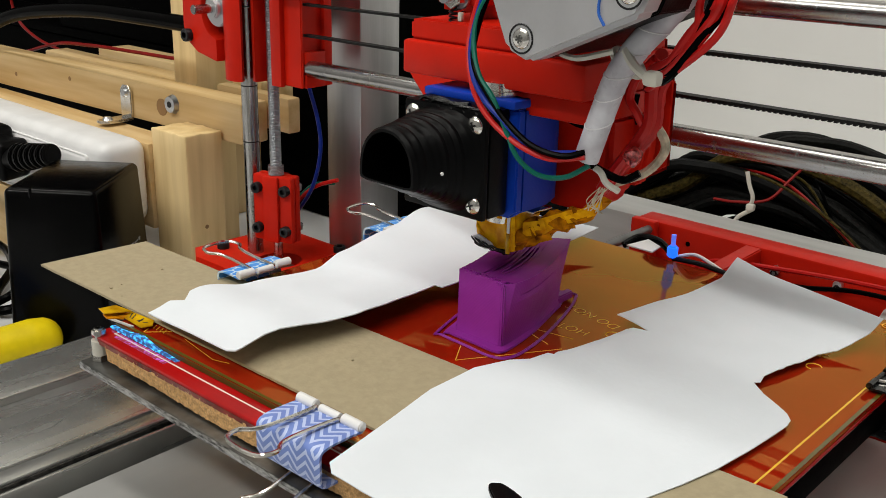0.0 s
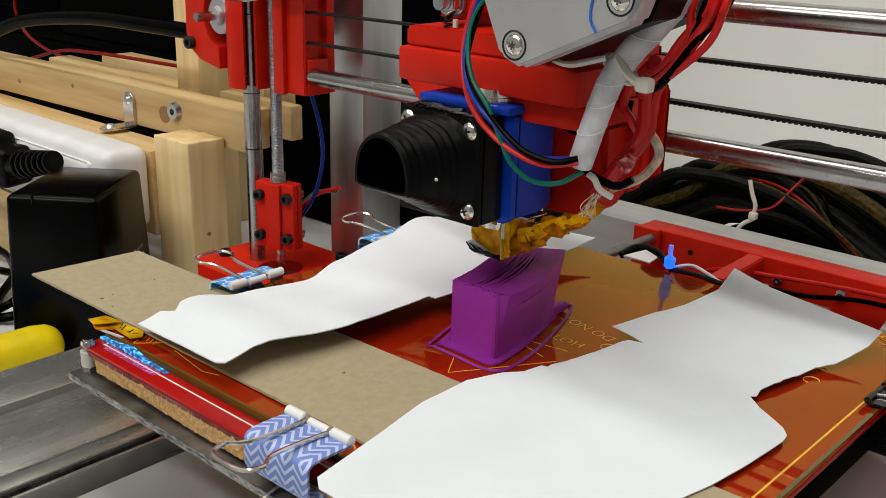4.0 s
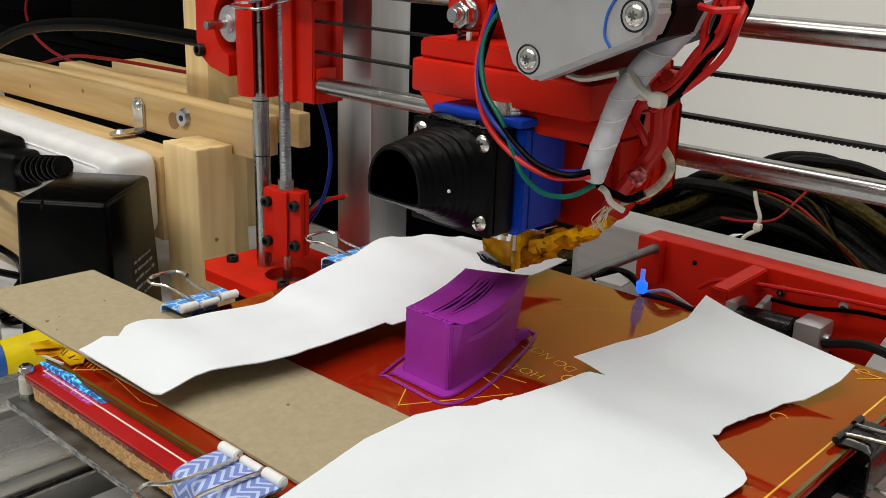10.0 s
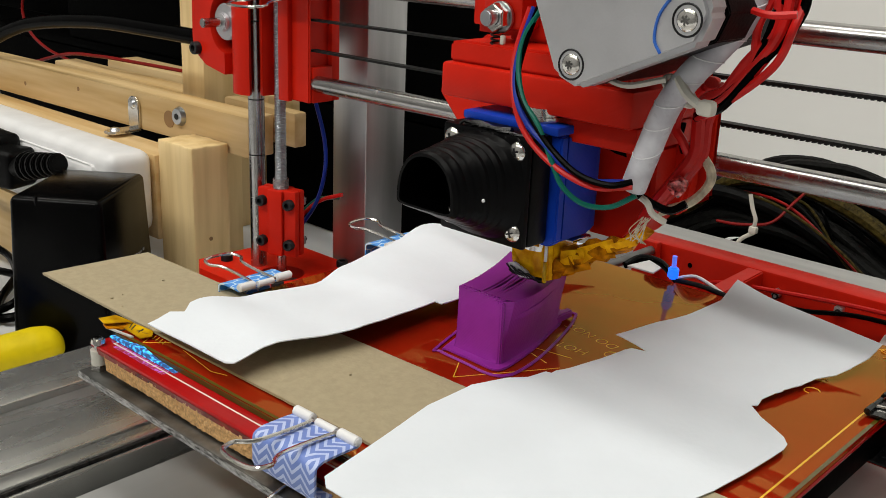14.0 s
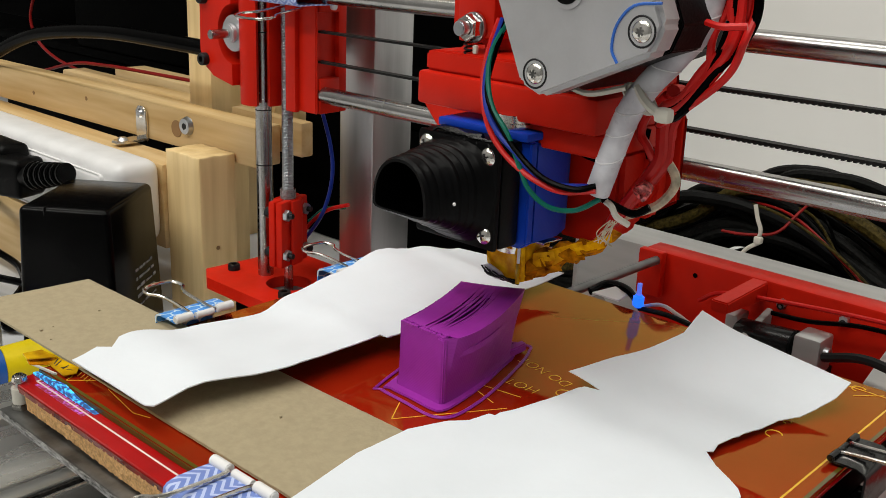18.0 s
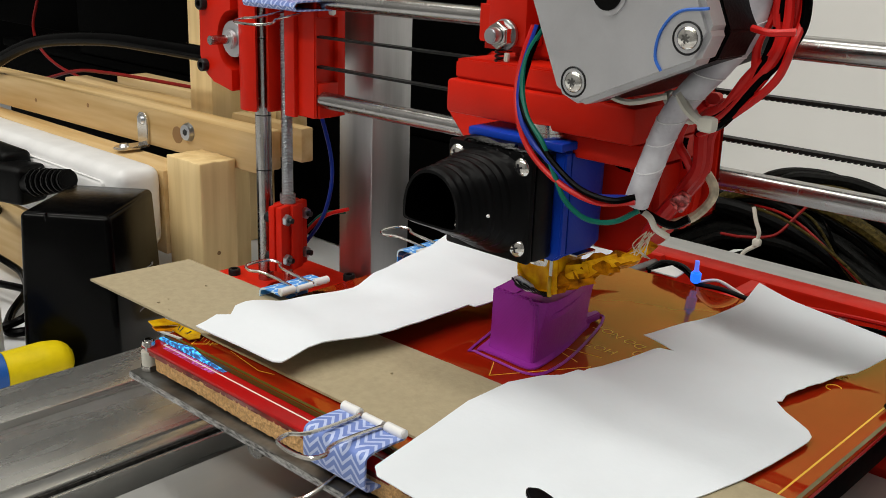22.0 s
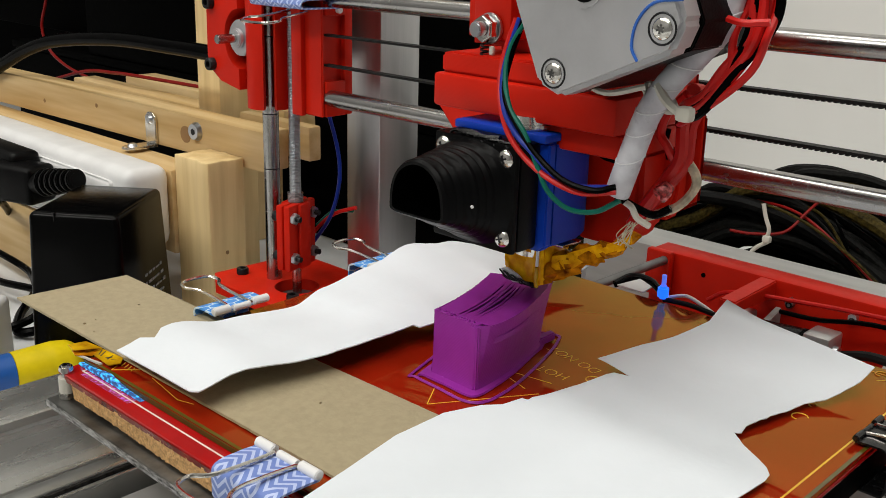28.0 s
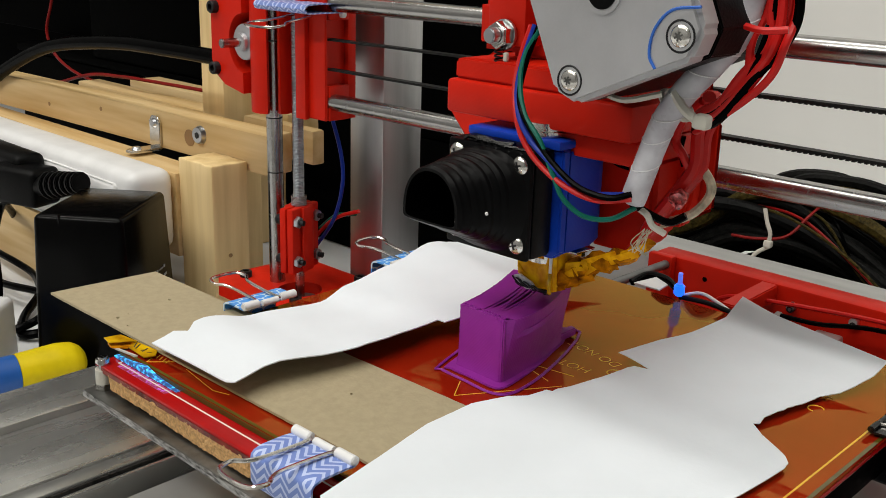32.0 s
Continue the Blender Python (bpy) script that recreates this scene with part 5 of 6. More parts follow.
        rings_i.append([duct_bm.verts.new(p) for p in ring(y, k, 0.9)])
    # inner faces take the near-black material, painting the shade inside the duct
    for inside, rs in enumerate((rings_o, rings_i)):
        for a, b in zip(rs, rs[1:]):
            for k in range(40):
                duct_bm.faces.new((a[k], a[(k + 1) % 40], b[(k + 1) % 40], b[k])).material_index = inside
    for o, i in ((rings_o[0], rings_i[0]), (rings_o[-1], rings_i[-1])):
        for k in range(40):
            duct_bm.faces.new((o[k], o[(k + 1) % 40], i[(k + 1) % 40], i[k]))
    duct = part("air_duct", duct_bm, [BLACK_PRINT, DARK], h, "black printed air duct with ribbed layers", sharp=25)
    part("duct_flange", box(-0.0420, -0.0076, -0.0134, -0.0107, 0.1452, 0.1802, 0.0012), BLACK_PRINT, duct)
    part("glue_speck", rod((-0.0118, -0.0280, 0.1632), (-0.0114, -0.0283, 0.1630), 0.0005, 8), WHITE_PLASTIC, duct, "white speck")
    for k in range(5):
        x = -0.036 + 0.005 * k
        part("glue_string", tube([(x, -0.0122, 0.1800), (x + 0.003, -0.0128 - 0.0006 * (k % 2), 0.1815 - 0.0003 * k), (x + 0.007, -0.0118, 0.1803), (x + 0.010, -0.0135, 0.1790)], 0.0005, 5, 4), BLACK_GLOSS, duct)
    part("glue_bead", tube([(-0.034, -0.0115, 0.1803), (-0.028, -0.0112, 0.181), (-0.022, -0.0118, 0.1803), (-0.016, -0.0112, 0.1808)], 0.0012, 6, 4), BLACK_GLOSS, duct)
    hold = part("fan_holder", prism([(-0.0425, 0.1795), (-0.0425, 0.1452), (-0.0400, 0.1440), (-0.0072, 0.1440), (-0.0048, 0.1460), (-0.0048, 0.1795)], "y", -0.0006, 0.0030, 0.0006), BLUE, h, "blue printed fan holder")
    part("holder_top", box(-0.0430, -0.0048, -0.0030, 0.0200, 0.1797, 0.1825, 0.0007), BLUE, hold)
    part("holder_body", prism([(-0.0400, 0.0031), (-0.0055, 0.0031), (-0.0055, 0.0190), (-0.0085, 0.0265), (-0.0160, 0.0300), (-0.0330, 0.0300), (-0.0400, 0.0240)], "z", 0.1450, 0.1796, 0.0010), BLUE, hold)
    part("heat_sink", rod((-0.0160, 0.0045, 0.1800), (-0.0160, 0.0045, 0.1868), 0.0062, 32), NICKEL, h, "bright grooved collar")
    part("heat_sink_rim", rod((-0.0160, 0.0045, 0.1832), (-0.0160, 0.0045, 0.1842), 0.0070, 32), NICKEL, h)
    part("lower_collar", rod((-0.0235, 0.0180, 0.1365), (-0.0235, 0.0180, 0.1440), 0.0068, 28), NICKEL, h, "steel throat")
    # hot end wrapped in crumpled amber tape
    rnd = random.Random(9)

    def crumple(bm, amount, freq):
        for v in bm.verts:
            v.co += noise.noise_vector(v.co * freq) * amount

    bm = prism([(-0.0330, 0.1362), (-0.0322, 0.1296), (-0.0235, 0.1268), (-0.0165, 0.1276), (-0.0150, 0.1330), (-0.0152, 0.1415), (-0.0220, 0.1400)], "y", 0.0130, 0.0275, 0.0006)
    bmesh.ops.triangulate(bm, faces=bm.faces[:])
    bmesh.ops.subdivide_edges(bm, edges=bm.edges[:], cuts=1, use_grid_fill=True)
    crumple(bm, 0.0014, 260)
    hot = part("heater_block", bm, KAPTON_TAPE, h, "heater block wrapped in crumpled amber tape", smooth=False)
    bm = bmesh.new()
    n, rings = 9, []
    line = curve_points([(-0.0170, 0.0195, 0.1318), (-0.0100, 0.0195, 0.1352), (-0.0040, 0.0200, 0.1386), (0.0030, 0.0200, 0.1422), (0.0095, 0.0200, 0.1455), (0.0165, 0.0205, 0.1508)], 3)
    for i, p in enumerate(line):
        w = 0.0052 - 0.0034 * i / (len(line) - 1)
        rings.append([bm.verts.new((p.x - 0.5 * w * math.sin(2 * math.pi * k / n), p.y + w * math.cos(2 * math.pi * k / n), p.z + 0.8 * w * math.sin(2 * math.pi * k / n))) for k in range(n)])
    for a, b in zip(rings, rings[1:]):
        for k in range(n):
            bm.faces.new((a[k], a[(k + 1) % n], b[(k + 1) % n], b[k]))
    bm.faces.new(rings[0])
    bm.faces.new(rings[-1])
    crumple(bm, 0.0022, 300)
    part("tape_wrap", bm, CHAR_TAPE, hot, "scorched amber tape round the heater wires", smooth=False)
    # loose flaps of tape along the wrap
    for k in range(9):
        u = min(0.95, 0.06 + 0.1 * k + rnd.uniform(-0.05, 0.05))
        p = line[min(int(u * (len(line) - 1)), len(line) - 1)]
        w = 0.0052 - 0.0034 * u
        c = p + Vector((0.3 * w, -0.9 * w, (-0.75, 0.1, 0.6)[k % 3] * w))
        run = Vector((0.0042, 0.0003, 0.0021 + rnd.uniform(-0.0012, 0.0012))) * rnd.uniform(0.6, 1.7)
        up = Vector((-0.0006, -0.0004 + rnd.uniform(-0.0006, 0.0006), 0.0019)) * rnd.uniform(0.4, 1.1)
        bm = bmesh.new()
        corners = [c - run - up, c + run * 0.9 - up * rnd.uniform(0.5, 1.2), c + run * rnd.uniform(0.7, 1.1) + up, c - run * rnd.uniform(0.5, 1.0) + up * 0.8]
        lower = [bm.verts.new(q) for q in corners]
        upper = [bm.verts.new(q + Vector((0.0001, -0.0002, 0.0))) for q in corners]
        bm.faces.new(lower)
        bm.faces.new(upper[::-1])
        for q in range(4):
            bm.faces.new((lower[q], lower[(q + 1) % 4], upper[(q + 1) % 4], upper[q]))
        part("tape_flap", bm, KAPTON_TAPE if k % 3 else CHAR_TAPE, hot, smooth=False)
    for pts in ([(-0.0340, 0.0150, 0.1362), (-0.0310, 0.0122, 0.1378), (-0.0200, 0.0125, 0.1390)], [(-0.0158, 0.0124, 0.1412), (-0.0154, 0.0122, 0.1345), (-0.0152, 0.0124, 0.1280)]):
        part("tape_fold", tube(pts, 0.0011, 5, 4), KAPTON_TAPE, hot)
    part("white_insulation", box(-0.0170, -0.0157, 0.0108, 0.0121, 0.1268, 0.1340, 0.0003), TAPE_PATCH, hot, "bright folded edge of the tape")
    part("white_insulation", box(-0.0168, -0.0157, 0.0108, 0.0121, 0.1342, 0.1412, 0.0003), WHITE_PLASTIC, hot, "white strip beside the tape")
    part("white_insulation", prism([(-0.0318, 0.1300), (-0.0290, 0.1310), (-0.0235, 0.1292), (-0.0215, 0.1272), (-0.0260, 0.1262), (-0.0300, 0.1278)], "y", 0.0108, 0.0118, 0.0002), WHITE_PLASTIC, hot, "scorched white insulation")
    part("white_insulation", box(-0.0330, -0.0240, 0.0110, 0.0180, 0.1396, 0.1406, 0.0003), WHITE_PLASTIC, hot)
    for k in range(6):
        q = -0.0318 + 0.0017 * k
        part("charred_strand", tube([(q, 0.0104, 0.1298 - 0.0003 * k), (q + 0.0014, 0.0100, 0.1288 + rnd.uniform(-0.0006, 0.0006)), (q + 0.0034, 0.0103, 0.1277), (-0.0232, 0.0120, 0.1262)], 0.00032, 5, 4), BLACK_STEEL, hot, "charred black strand")
    part("nozzle", rod((-0.0257, 0.0215, 0.1219), (-0.0257, 0.0215, 0.1262), 0.0007, 18, 0.0036), BLACK_STEEL, hot, "charred nozzle tip")
    for k in range(5):
        a = Vector((-0.034 + 0.0025 * k, 0.0150, 0.1262))
        part("charred_drip", tube([a, a + Vector((0.001, 0.001, -0.0012)), a + Vector((0.003, 0.003, -0.0022)), Vector((-0.0265 + 0.0004 * k, 0.0205, 0.1238))], 0.0005, 5, 3), BLACK_STEEL, hot)
    part("fan_cover_plate", box(-0.0200, -0.0080, 0.0140, 0.0245, 0.1420, 0.1430, 0.0004), NICKEL, h, "bright sheet under the blue holder")
    # wiring
    def wire(pts, r, m, label=""):
        part("wire", tube(pts, r, 8, 7), m, h, label)

    ys = [-0.008, -0.011, -0.014, -0.0165, -0.017, -0.017, -0.0165, -0.014, -0.010, -0.007]

    def hung(xz, r, m):
        wire([(x, ys[i], z) for i, (x, z) in enumerate(xz)], r, m)

    hung([(-0.0144, 0.2172), (-0.0158, 0.2071), (-0.0148, 0.1988), (-0.0115, 0.1908), (-0.0075, 0.1837), (-0.0008, 0.1778), (0.0084, 0.1732), (0.0173, 0.1707), (0.0266, 0.1722)], 0.00092, WIRE_RED)
    hung([(-0.0130, 0.2174), (-0.0144, 0.2072), (-0.0137, 0.1990), (-0.0104, 0.1910), (-0.0053, 0.1849), (0.0018, 0.1799), (0.0071, 0.1761), (0.0129, 0.1720), (0.0240, 0.1728)], 0.00092, WIRE_BLUE)
    hung([(-0.0114, 0.2175), (-0.0131, 0.2074), (-0.0128, 0.1991), (-0.0095, 0.1928), (-0.0035, 0.1860), (0.0036, 0.1794), (0.0126, 0.1740), (0.0214, 0.1722), (0.0265, 0.1735)], 0.00092, WIRE_BLACK)
    hung([(-0.0103, 0.2176), (-0.0136, 0.2090), (-0.0128, 0.2008), (-0.0084, 0.1921), (-0.0019, 0.1854), (0.0038, 0.1759), (0.0075, 0.1696), (0.0134, 0.1651), (0.0200, 0.1649), (0.0263, 0.1691)], 0.00082, WIRE_GREEN)
    # milky spiral wrap
    sp = curve_points([(0.0239, -0.005, 0.1705), (0.0293, -0.006, 0.1860), (0.0335, -0.007, 0.1958), (0.0383, -0.006, 0.2040), (0.0445, -0.003, 0.2125), (0.0495, 0.0, 0.2215), (0.0525, 0.001, 0.2400)], 10)
    wrap = part("spiral_wrap", tube(sp, 0.0037, 18, 1), SPIRAL, h, "milky plastic spiral wrap")
    for k in range(1, 8):
        i = int(k * (len(sp) - 1) / 8.2)
        p, d = sp[i], (sp[min(i + 1, len(sp) - 1)] - sp[max(i - 1, 0)]).normalized()
        side = d.orthogonal().normalized()
        other = d.cross(side)
        part("wrap_seam", tube([p + 0.0037 * (math.cos(a) * side + math.sin(a) * other) + d * 0.0022 * math.cos(a) for a in [2 * math.pi * q / 16 for q in range(17)]], 0.00022, 5, 1), WRAP_GAP, wrap)
    zt = part("cable_tie", tube([Vector((0.0340, -0.0030, 0.1992)) + 0.0050 * (math.cos(a) * Vector((0.62, 0.3, -0.72)) + math.sin(a) * Vector((0.0, -1, 0.0))) for a in [2 * math.pi * q / 20 for q in range(21)]], 0.0009, 8, 1), NYLON, h, "white nylon cable tie")
    part("tie_head", box(0.0438, 0.0486, -0.0120, -0.0080, 0.1950, 0.1992, 0.0012), NYLON, zt)
    part("tie_tail", tube([(0.0365, -0.0090, 0.2035), (0.0405, -0.0105, 0.2000), (0.0445, -0.0105, 0.1975)], 0.0013, 6, 4), NYLON, zt)
    part("spare_tie", tube([(0.0160, -0.0130, 0.2015), (0.0250, -0.0150, 0.2005), (0.0340, -0.0110, 0.2030)], 0.0009, 6, 5), NYLON, zt)
    for k in range(7):
        o, u = 0.0015 * (k - 3), [rnd.uniform(-0.0016, 0.0016) for q in range(6)]
        m = WIRE_BLACK if k in (2, 5) else WIRE_RED
        wire([(0.0572 + o + u[0], 0.004 - 0.001 * k, 0.2520), (0.0590 + o + u[1], 0.002 + u[2], 0.2286), (0.0582 + o + u[3], 0.001 + u[4], 0.2180), (0.0535 + o * 0.6 + u[5], 0.0, 0.2085 - u[0]), (0.0455 + u[1] * 0.5, -0.001, 0.2010 - 0.0008 * k), (0.0385, 0.002, 0.1972 - 0.0008 * k), (0.0320, 0.012, 0.1900)], 0.00115 + 0.0002 * (k % 2), m)
    part("red_tie", tube([(0.0535, -0.006, 0.2222), (0.0590, -0.0075, 0.2216), (0.0650, -0.006, 0.2222)], 0.0010, 6, 5), WIRE_RED, h)
    # looms down the right flank, sleeved in red
    flank = [(0.0310, 0.020, 0.1990), (0.0268, 0.026, 0.1923), (0.0252, 0.026, 0.1867), (0.0253, 0.026, 0.1769), (0.0217, 0.026, 0.1700), (0.0167, 0.026, 0.1626), (0.0120, 0.026, 0.1557), (0.0100, 0.026, 0.1520)]
    wire(flank, 0.0021, WIRE_RED)
    wire([(x + 0.0022 - 0.0004 * i, y + 0.003, z - 0.0012) for i, (x, y, z) in enumerate(flank)], 0.0017, WIRE_RED)
    wire([(0.0290, 0.020, 0.1975), (0.0230, 0.024, 0.1928), (0.0203, 0.024, 0.1892), (0.0190, 0.024, 0.1835), (0.0219, 0.024, 0.1797), (0.0235, 0.027, 0.1740)], 0.0014, WIRE_RED)
    wire([(0.0205, 0.026, 0.1850), (0.0200, 0.026, 0.1800), (0.0208, 0.027, 0.1755)], 0.0008, WIRE_BLACK)
    part("wire_knot", crumpled_ball((0.0226, 0.0225, 0.1660), 0.0026, 0.0016), FILM, h, "shiny pink knot of shrunk film")
    wire([(0.0215, 0.031, 0.1785), (0.0251, 0.030, 0.1757), (0.0292, 0.030, 0.1709), (0.0288, 0.030, 0.1662), (0.0235, 0.030, 0.1599), (0.0152, 0.030, 0.1555), (0.0098, 0.030, 0.1528)], 0.0015, WIRE_CREAM)
    wire([(0.0225, -0.003, 0.1690), (0.0255, 0.003, 0.1650), (0.0290, 0.008, 0.1625), (0.0330, 0.010, 0.1650)], 0.0012, WIRE_BLACK)
    part("tie_bow", tube([(0.0225, 0.000, 0.1672), (0.0265, -0.001, 0.1660), (0.0275, 0.001, 0.1625), (0.0300, 0.004, 0.1600)], 0.0010, 8, 6), NYLON, h, "white plastic tie ends")
    for k in range(11):
        a = Vector((0.0155 + 0.0009 * (k % 4), 0.0165, 0.1560))
        wire([a, a + Vector((rnd.uniform(-0.003, 0.002), -0.004, -0.0045)), a + Vector((rnd.uniform(-0.004, 0.004), -0.003, -0.0075))], 0.00016, WIRE_CREAM, "frayed glass fibre strand")
    return h


HEAD_THINGS = [print_head()]


# ---- bench clutter ----
def board(name, x0, x1, y0, y1, z0, z1, mat, label, uneven=0.0006):
    bm = box(x0, x1, y0, y1, z0, z1, 0.0012, 2)
    return solid(name, bm, mat, ((x0 + x1) / 2, (y0 + y1) / 2, z0), label, "timber", "timber frame")


def timber():
    front = board("timber_rail", -0.78, -0.2918, 0.115, 0.135, 0.0978, 0.1227, PINE, "pale pine rail with bracket and screw")
    board("timber_rail", -0.78, -0.3455, 0.0845, 0.1075, 0.040, 0.0945, PINE, "pale pine rail behind the power strip")
    board("timber_rail", -0.612, -0.3925, 0.160, 0.180, 0.0960, 0.1150, PINE, "pale pine rail further back")
    board("timber_rail", -0.625, -0.400, 0.215, 0.245, 0.0882, 0.1105, PINE, "pale pine rail at the back")
    board("timber_block", -0.47, -0.44, 0.216, 0.244, 0.0, 0.0880, PINE_UP, "pine block under the back rail")
    board("timber_rail", -0.345, -0.2745, 0.1365, 0.1458, 0.1046, 0.1258, PINE, "short pine rail end")
    for x, z in ((-0.5536, 0.1085), (-0.4790, 0.1145)):
        kn = part("wood_knot", rod((x, 0.1151, z), (x, 0.11485, z), 0.0016, 12), KNOT, None)
        kn.parent = front
        kn.matrix_parent_inverse = Matrix.Translation(-front.location)
    board("timber_post", -0.3915, -0.3662, 0.1365, 0.1655, 0.0, 0.56, PINE_UP, "tall pale pine post")
    # short post with a rough sawn top
    bm = box(-0.3450, -0.3090, 0.0868, 0.1130, 0.0, 0.1048, 0.001, 2)
    bmesh.ops.subdivide_edges(bm, edges=bm.edges[:], cuts=9, use_grid_fill=True)
    for v in bm.verts:
        if v.co.z > 0.1030:
            v.co.z += 0.0009 * noise.noise(Vector((v.co.x * 160, v.co.y * 160, 1)))
    ob = solid("timber_post", bm, PINE_UP, (-0.33, 0.1, 0.0), "short pine post with a rough sawn top", "timber", "timber frame")
    k = part("wood_knot", rod((-0.3091, 0.0985, 0.0470), (-0.3087, 0.0985, 0.0470), 0.0013, 12), KNOT, None)
    k.parent = ob
    k.matrix_parent_inverse = Matrix.Translation(-ob.location)
    br = thing("angle_bracket", (-0.408, 0.11, 0.0966), "small bright steel angle bracket screwed to the pine rails", "bracket")
    part("upright_leg", prism([(-0.4145, 0.0985), (-0.4025, 0.0985), (-0.4025, 0.1160), (-0.4055, 0.1195), (-0.4115, 0.1195), (-0.4145, 0.1160)], "y", 0.1128, 0.1148, 0.0005), NICKEL, br)
    part("foot", prism([(-0.4145, 0.1147), (-0.4025, 0.1147), (-0.4025, 0.0960), (-0.4055, 0.0920), (-0.4115, 0.0920), (-0.4145, 0.0960)], "z", 0.0966, 0.0985, 0.0005), NICKEL, br)
    part("screw", turned(rod((0, 0, 0), (0, 0, 0.0016), 0.0034, 18, 0.0022), Matrix.Translation((-0.4085, 0.1128, 0.1145)) @ Matrix.Rotation(radians(90), 4, "X")), ZINC, br)
    part("screw", rod((-0.4085, 0.0985, 0.0985), (-0.4085, 0.0985, 0.1003), 0.0034, 18, 0.0022), ZINC, br)
    sc = thing("wood_screw", (-0.3588, 0.1145, 0.1135), "large bright screw head in the pine rail", "screw")
    part("head", rod((-0.3588, 0.1150, 0.1135), (-0.3588, 0.1120, 0.1135), 0.0062, 24, 0.0050), ZINC, sc)
    part("recess", rod((-0.3588, 0.1121, 0.1135), (-0.3588, 0.1117, 0.1135), 0.0022, 6), BLACK_STEEL, sc)
    hole = thing("screw_hole", (-0.3710, 0.1149, 0.1105), "shallow countersunk hole in the pine rail", "hole")
    part("rim", rod((-0.3710, 0.11505, 0.1098), (-0.3710, 0.1147, 0.1098), 0.0055, 24), KNOT, hole)
    swing = Matrix.Translation((-0.2955, 0.115, 0)) @ Matrix.Rotation(radians(2), 4, "Z") @ Matrix.Translation((0.2955, -0.115, 0))
    for ob in (front, br, sc, hole):
        ob.matrix_basis = swing @ ob.matrix_basis


def power():
    s = thing("power_strip", (-0.5, 0.067, 0.0), "white plastic power strip against the pine rail", "power strip")
    part("housing", box(-0.78, -0.3440, 0.0530, 0.0838, 0.046, 0.0985, 0.008, 4), WHITE_PLASTIC, s)
    part("face_plate", box(-0.77, -0.3600, 0.0505, 0.0540, 0.052, 0.0900, 0.003, 3), WHITE_PLASTIC, s)
    part("support", box(-0.77, -0.36, 0.056, 0.080, 0.0, 0.0458, 0.001), PINE, s, "pale wood packing under the strip")
    a = thing("power_adapter", (-0.331, 0.0243, 0.0), "large black mains adapter standing on the bench", "adapter")
    m = Matrix.Translation((-0.3222, 0.0222, 0)) @ Matrix.Rotation(radians(38), 4, "Z")
    bm = box(-0.0250, 0.0250, -0.0325, 0.0325, 0.0, 0.0915, 0.0034, 4)
    for v in bm.verts:
        k = 1.13 - 0.13 * v.co.z / 0.0915
        v.co.x, v.co.y = v.co.x * k, v.co.y * k
    bm.transform(m)
    part("case", bm, BLACK_CASE, a)
    part("seam", turned(box(-0.0105, -0.0101, -0.0327, -0.025, 0.060, 0.0917, 0), m), BLACK_GLOSS, a)
    rnd = random.Random(11)
    for row in range(5):
        z, y = 0.048 - 0.0052 * row, -0.004
        while y < 0.022:
            w = rnd.uniform(0.002, 0.006)
            x = 0.0250 * (1.13 - 0.13 * z / 0.0915)
            part("label_print", turned(box(x - 0.0002, x + 0.0003, y, y + w, z, z + rnd.uniform(0.0008, 0.0018), 0), m), GREY_INK, a, "worn grey print bar")
            y += w + rnd.uniform(0.0008, 0.0025)
    p = thing("mains_plug", (-0.43, 0.04, 0.075), "black mains plug with a ribbed strain relief in the power strip", "plug")
    part("body", turned(box(-0.030, 0.014, -0.012, 0.012, -0.013, 0.0120, 0.004, 3), Matrix.Translation((-0.440, 0.036, 0.0775)) @ Matrix.Rotation(radians(18), 4, "Z")), BLACK, p)
    d = Vector((0.80, 0.05, 0.18)).normalized()
    start = Vector((-0.4260, 0.0355, 0.0790))
    part("strain_relief", rod(start, start + d * 0.05, 0.0065, 16, 0.0042), BLACK, p)
    for k in range(7):
        c = start + d * (0.012 + 0.0058 * k)
        part("rib", rod(c, c + d * 0.0030, 0.0092 - 0.0004 * k, 14, bevel=0.0006), BLACK, p)
    q = thing("mains_plug", (-0.47, 0.04, 0.085), "black mains plug beside the first one", "plug")
    part("body", box(-0.540, -0.4480, 0.0300, 0.0504, 0.076, 0.0950, 0.004, 3), BLACK, q)
    for pts, r in (([(-0.60, 0.075, 0.003), (-0.55, 0.07, 0.02), (-0.485, 0.035, 0.055), (-0.445, 0.010, 0.045), (-0.430, 0.0, 0.004), (-0.47, -0.02, 0.003)], 0.0026), ([(-0.47, 0.05, 0.003), (-0.43, 0.03, 0.006), (-0.40, 0.005, 0.004), (-0.372, -0.008, 0.004), (-0.365, 0.012, 0.008), (-0.40, 0.03, 0.012), (-0.45, 0.045, 0.009)], 0.0028),
                   ([(-0.52, 0.02, 0.003), (-0.45, 0.015, 0.011), (-0.40, 0.02, 0.015), (-0.37, 0.0, 0.012), (-0.39, -0.02, 0.004), (-0.45, -0.015, 0.003)], 0.0025), ([(-0.58, 0.05, 0.003), (-0.50, 0.03, 0.02), (-0.44, 0.03, 0.018), (-0.39, 0.015, 0.02), (-0.36, 0.02, 0.02)], 0.0024)):
        c = thing("extension_lead", pts[0], "black power cord looped on the bench", "cord", "power cords")
        part("sheath", tube(pts, r, 9, 8), WIRE_BLACK, c)
    big = thing("thick_cable", (-0.45, 0.1, 0.14), "thick black cable arching over the pine rails", "cable")
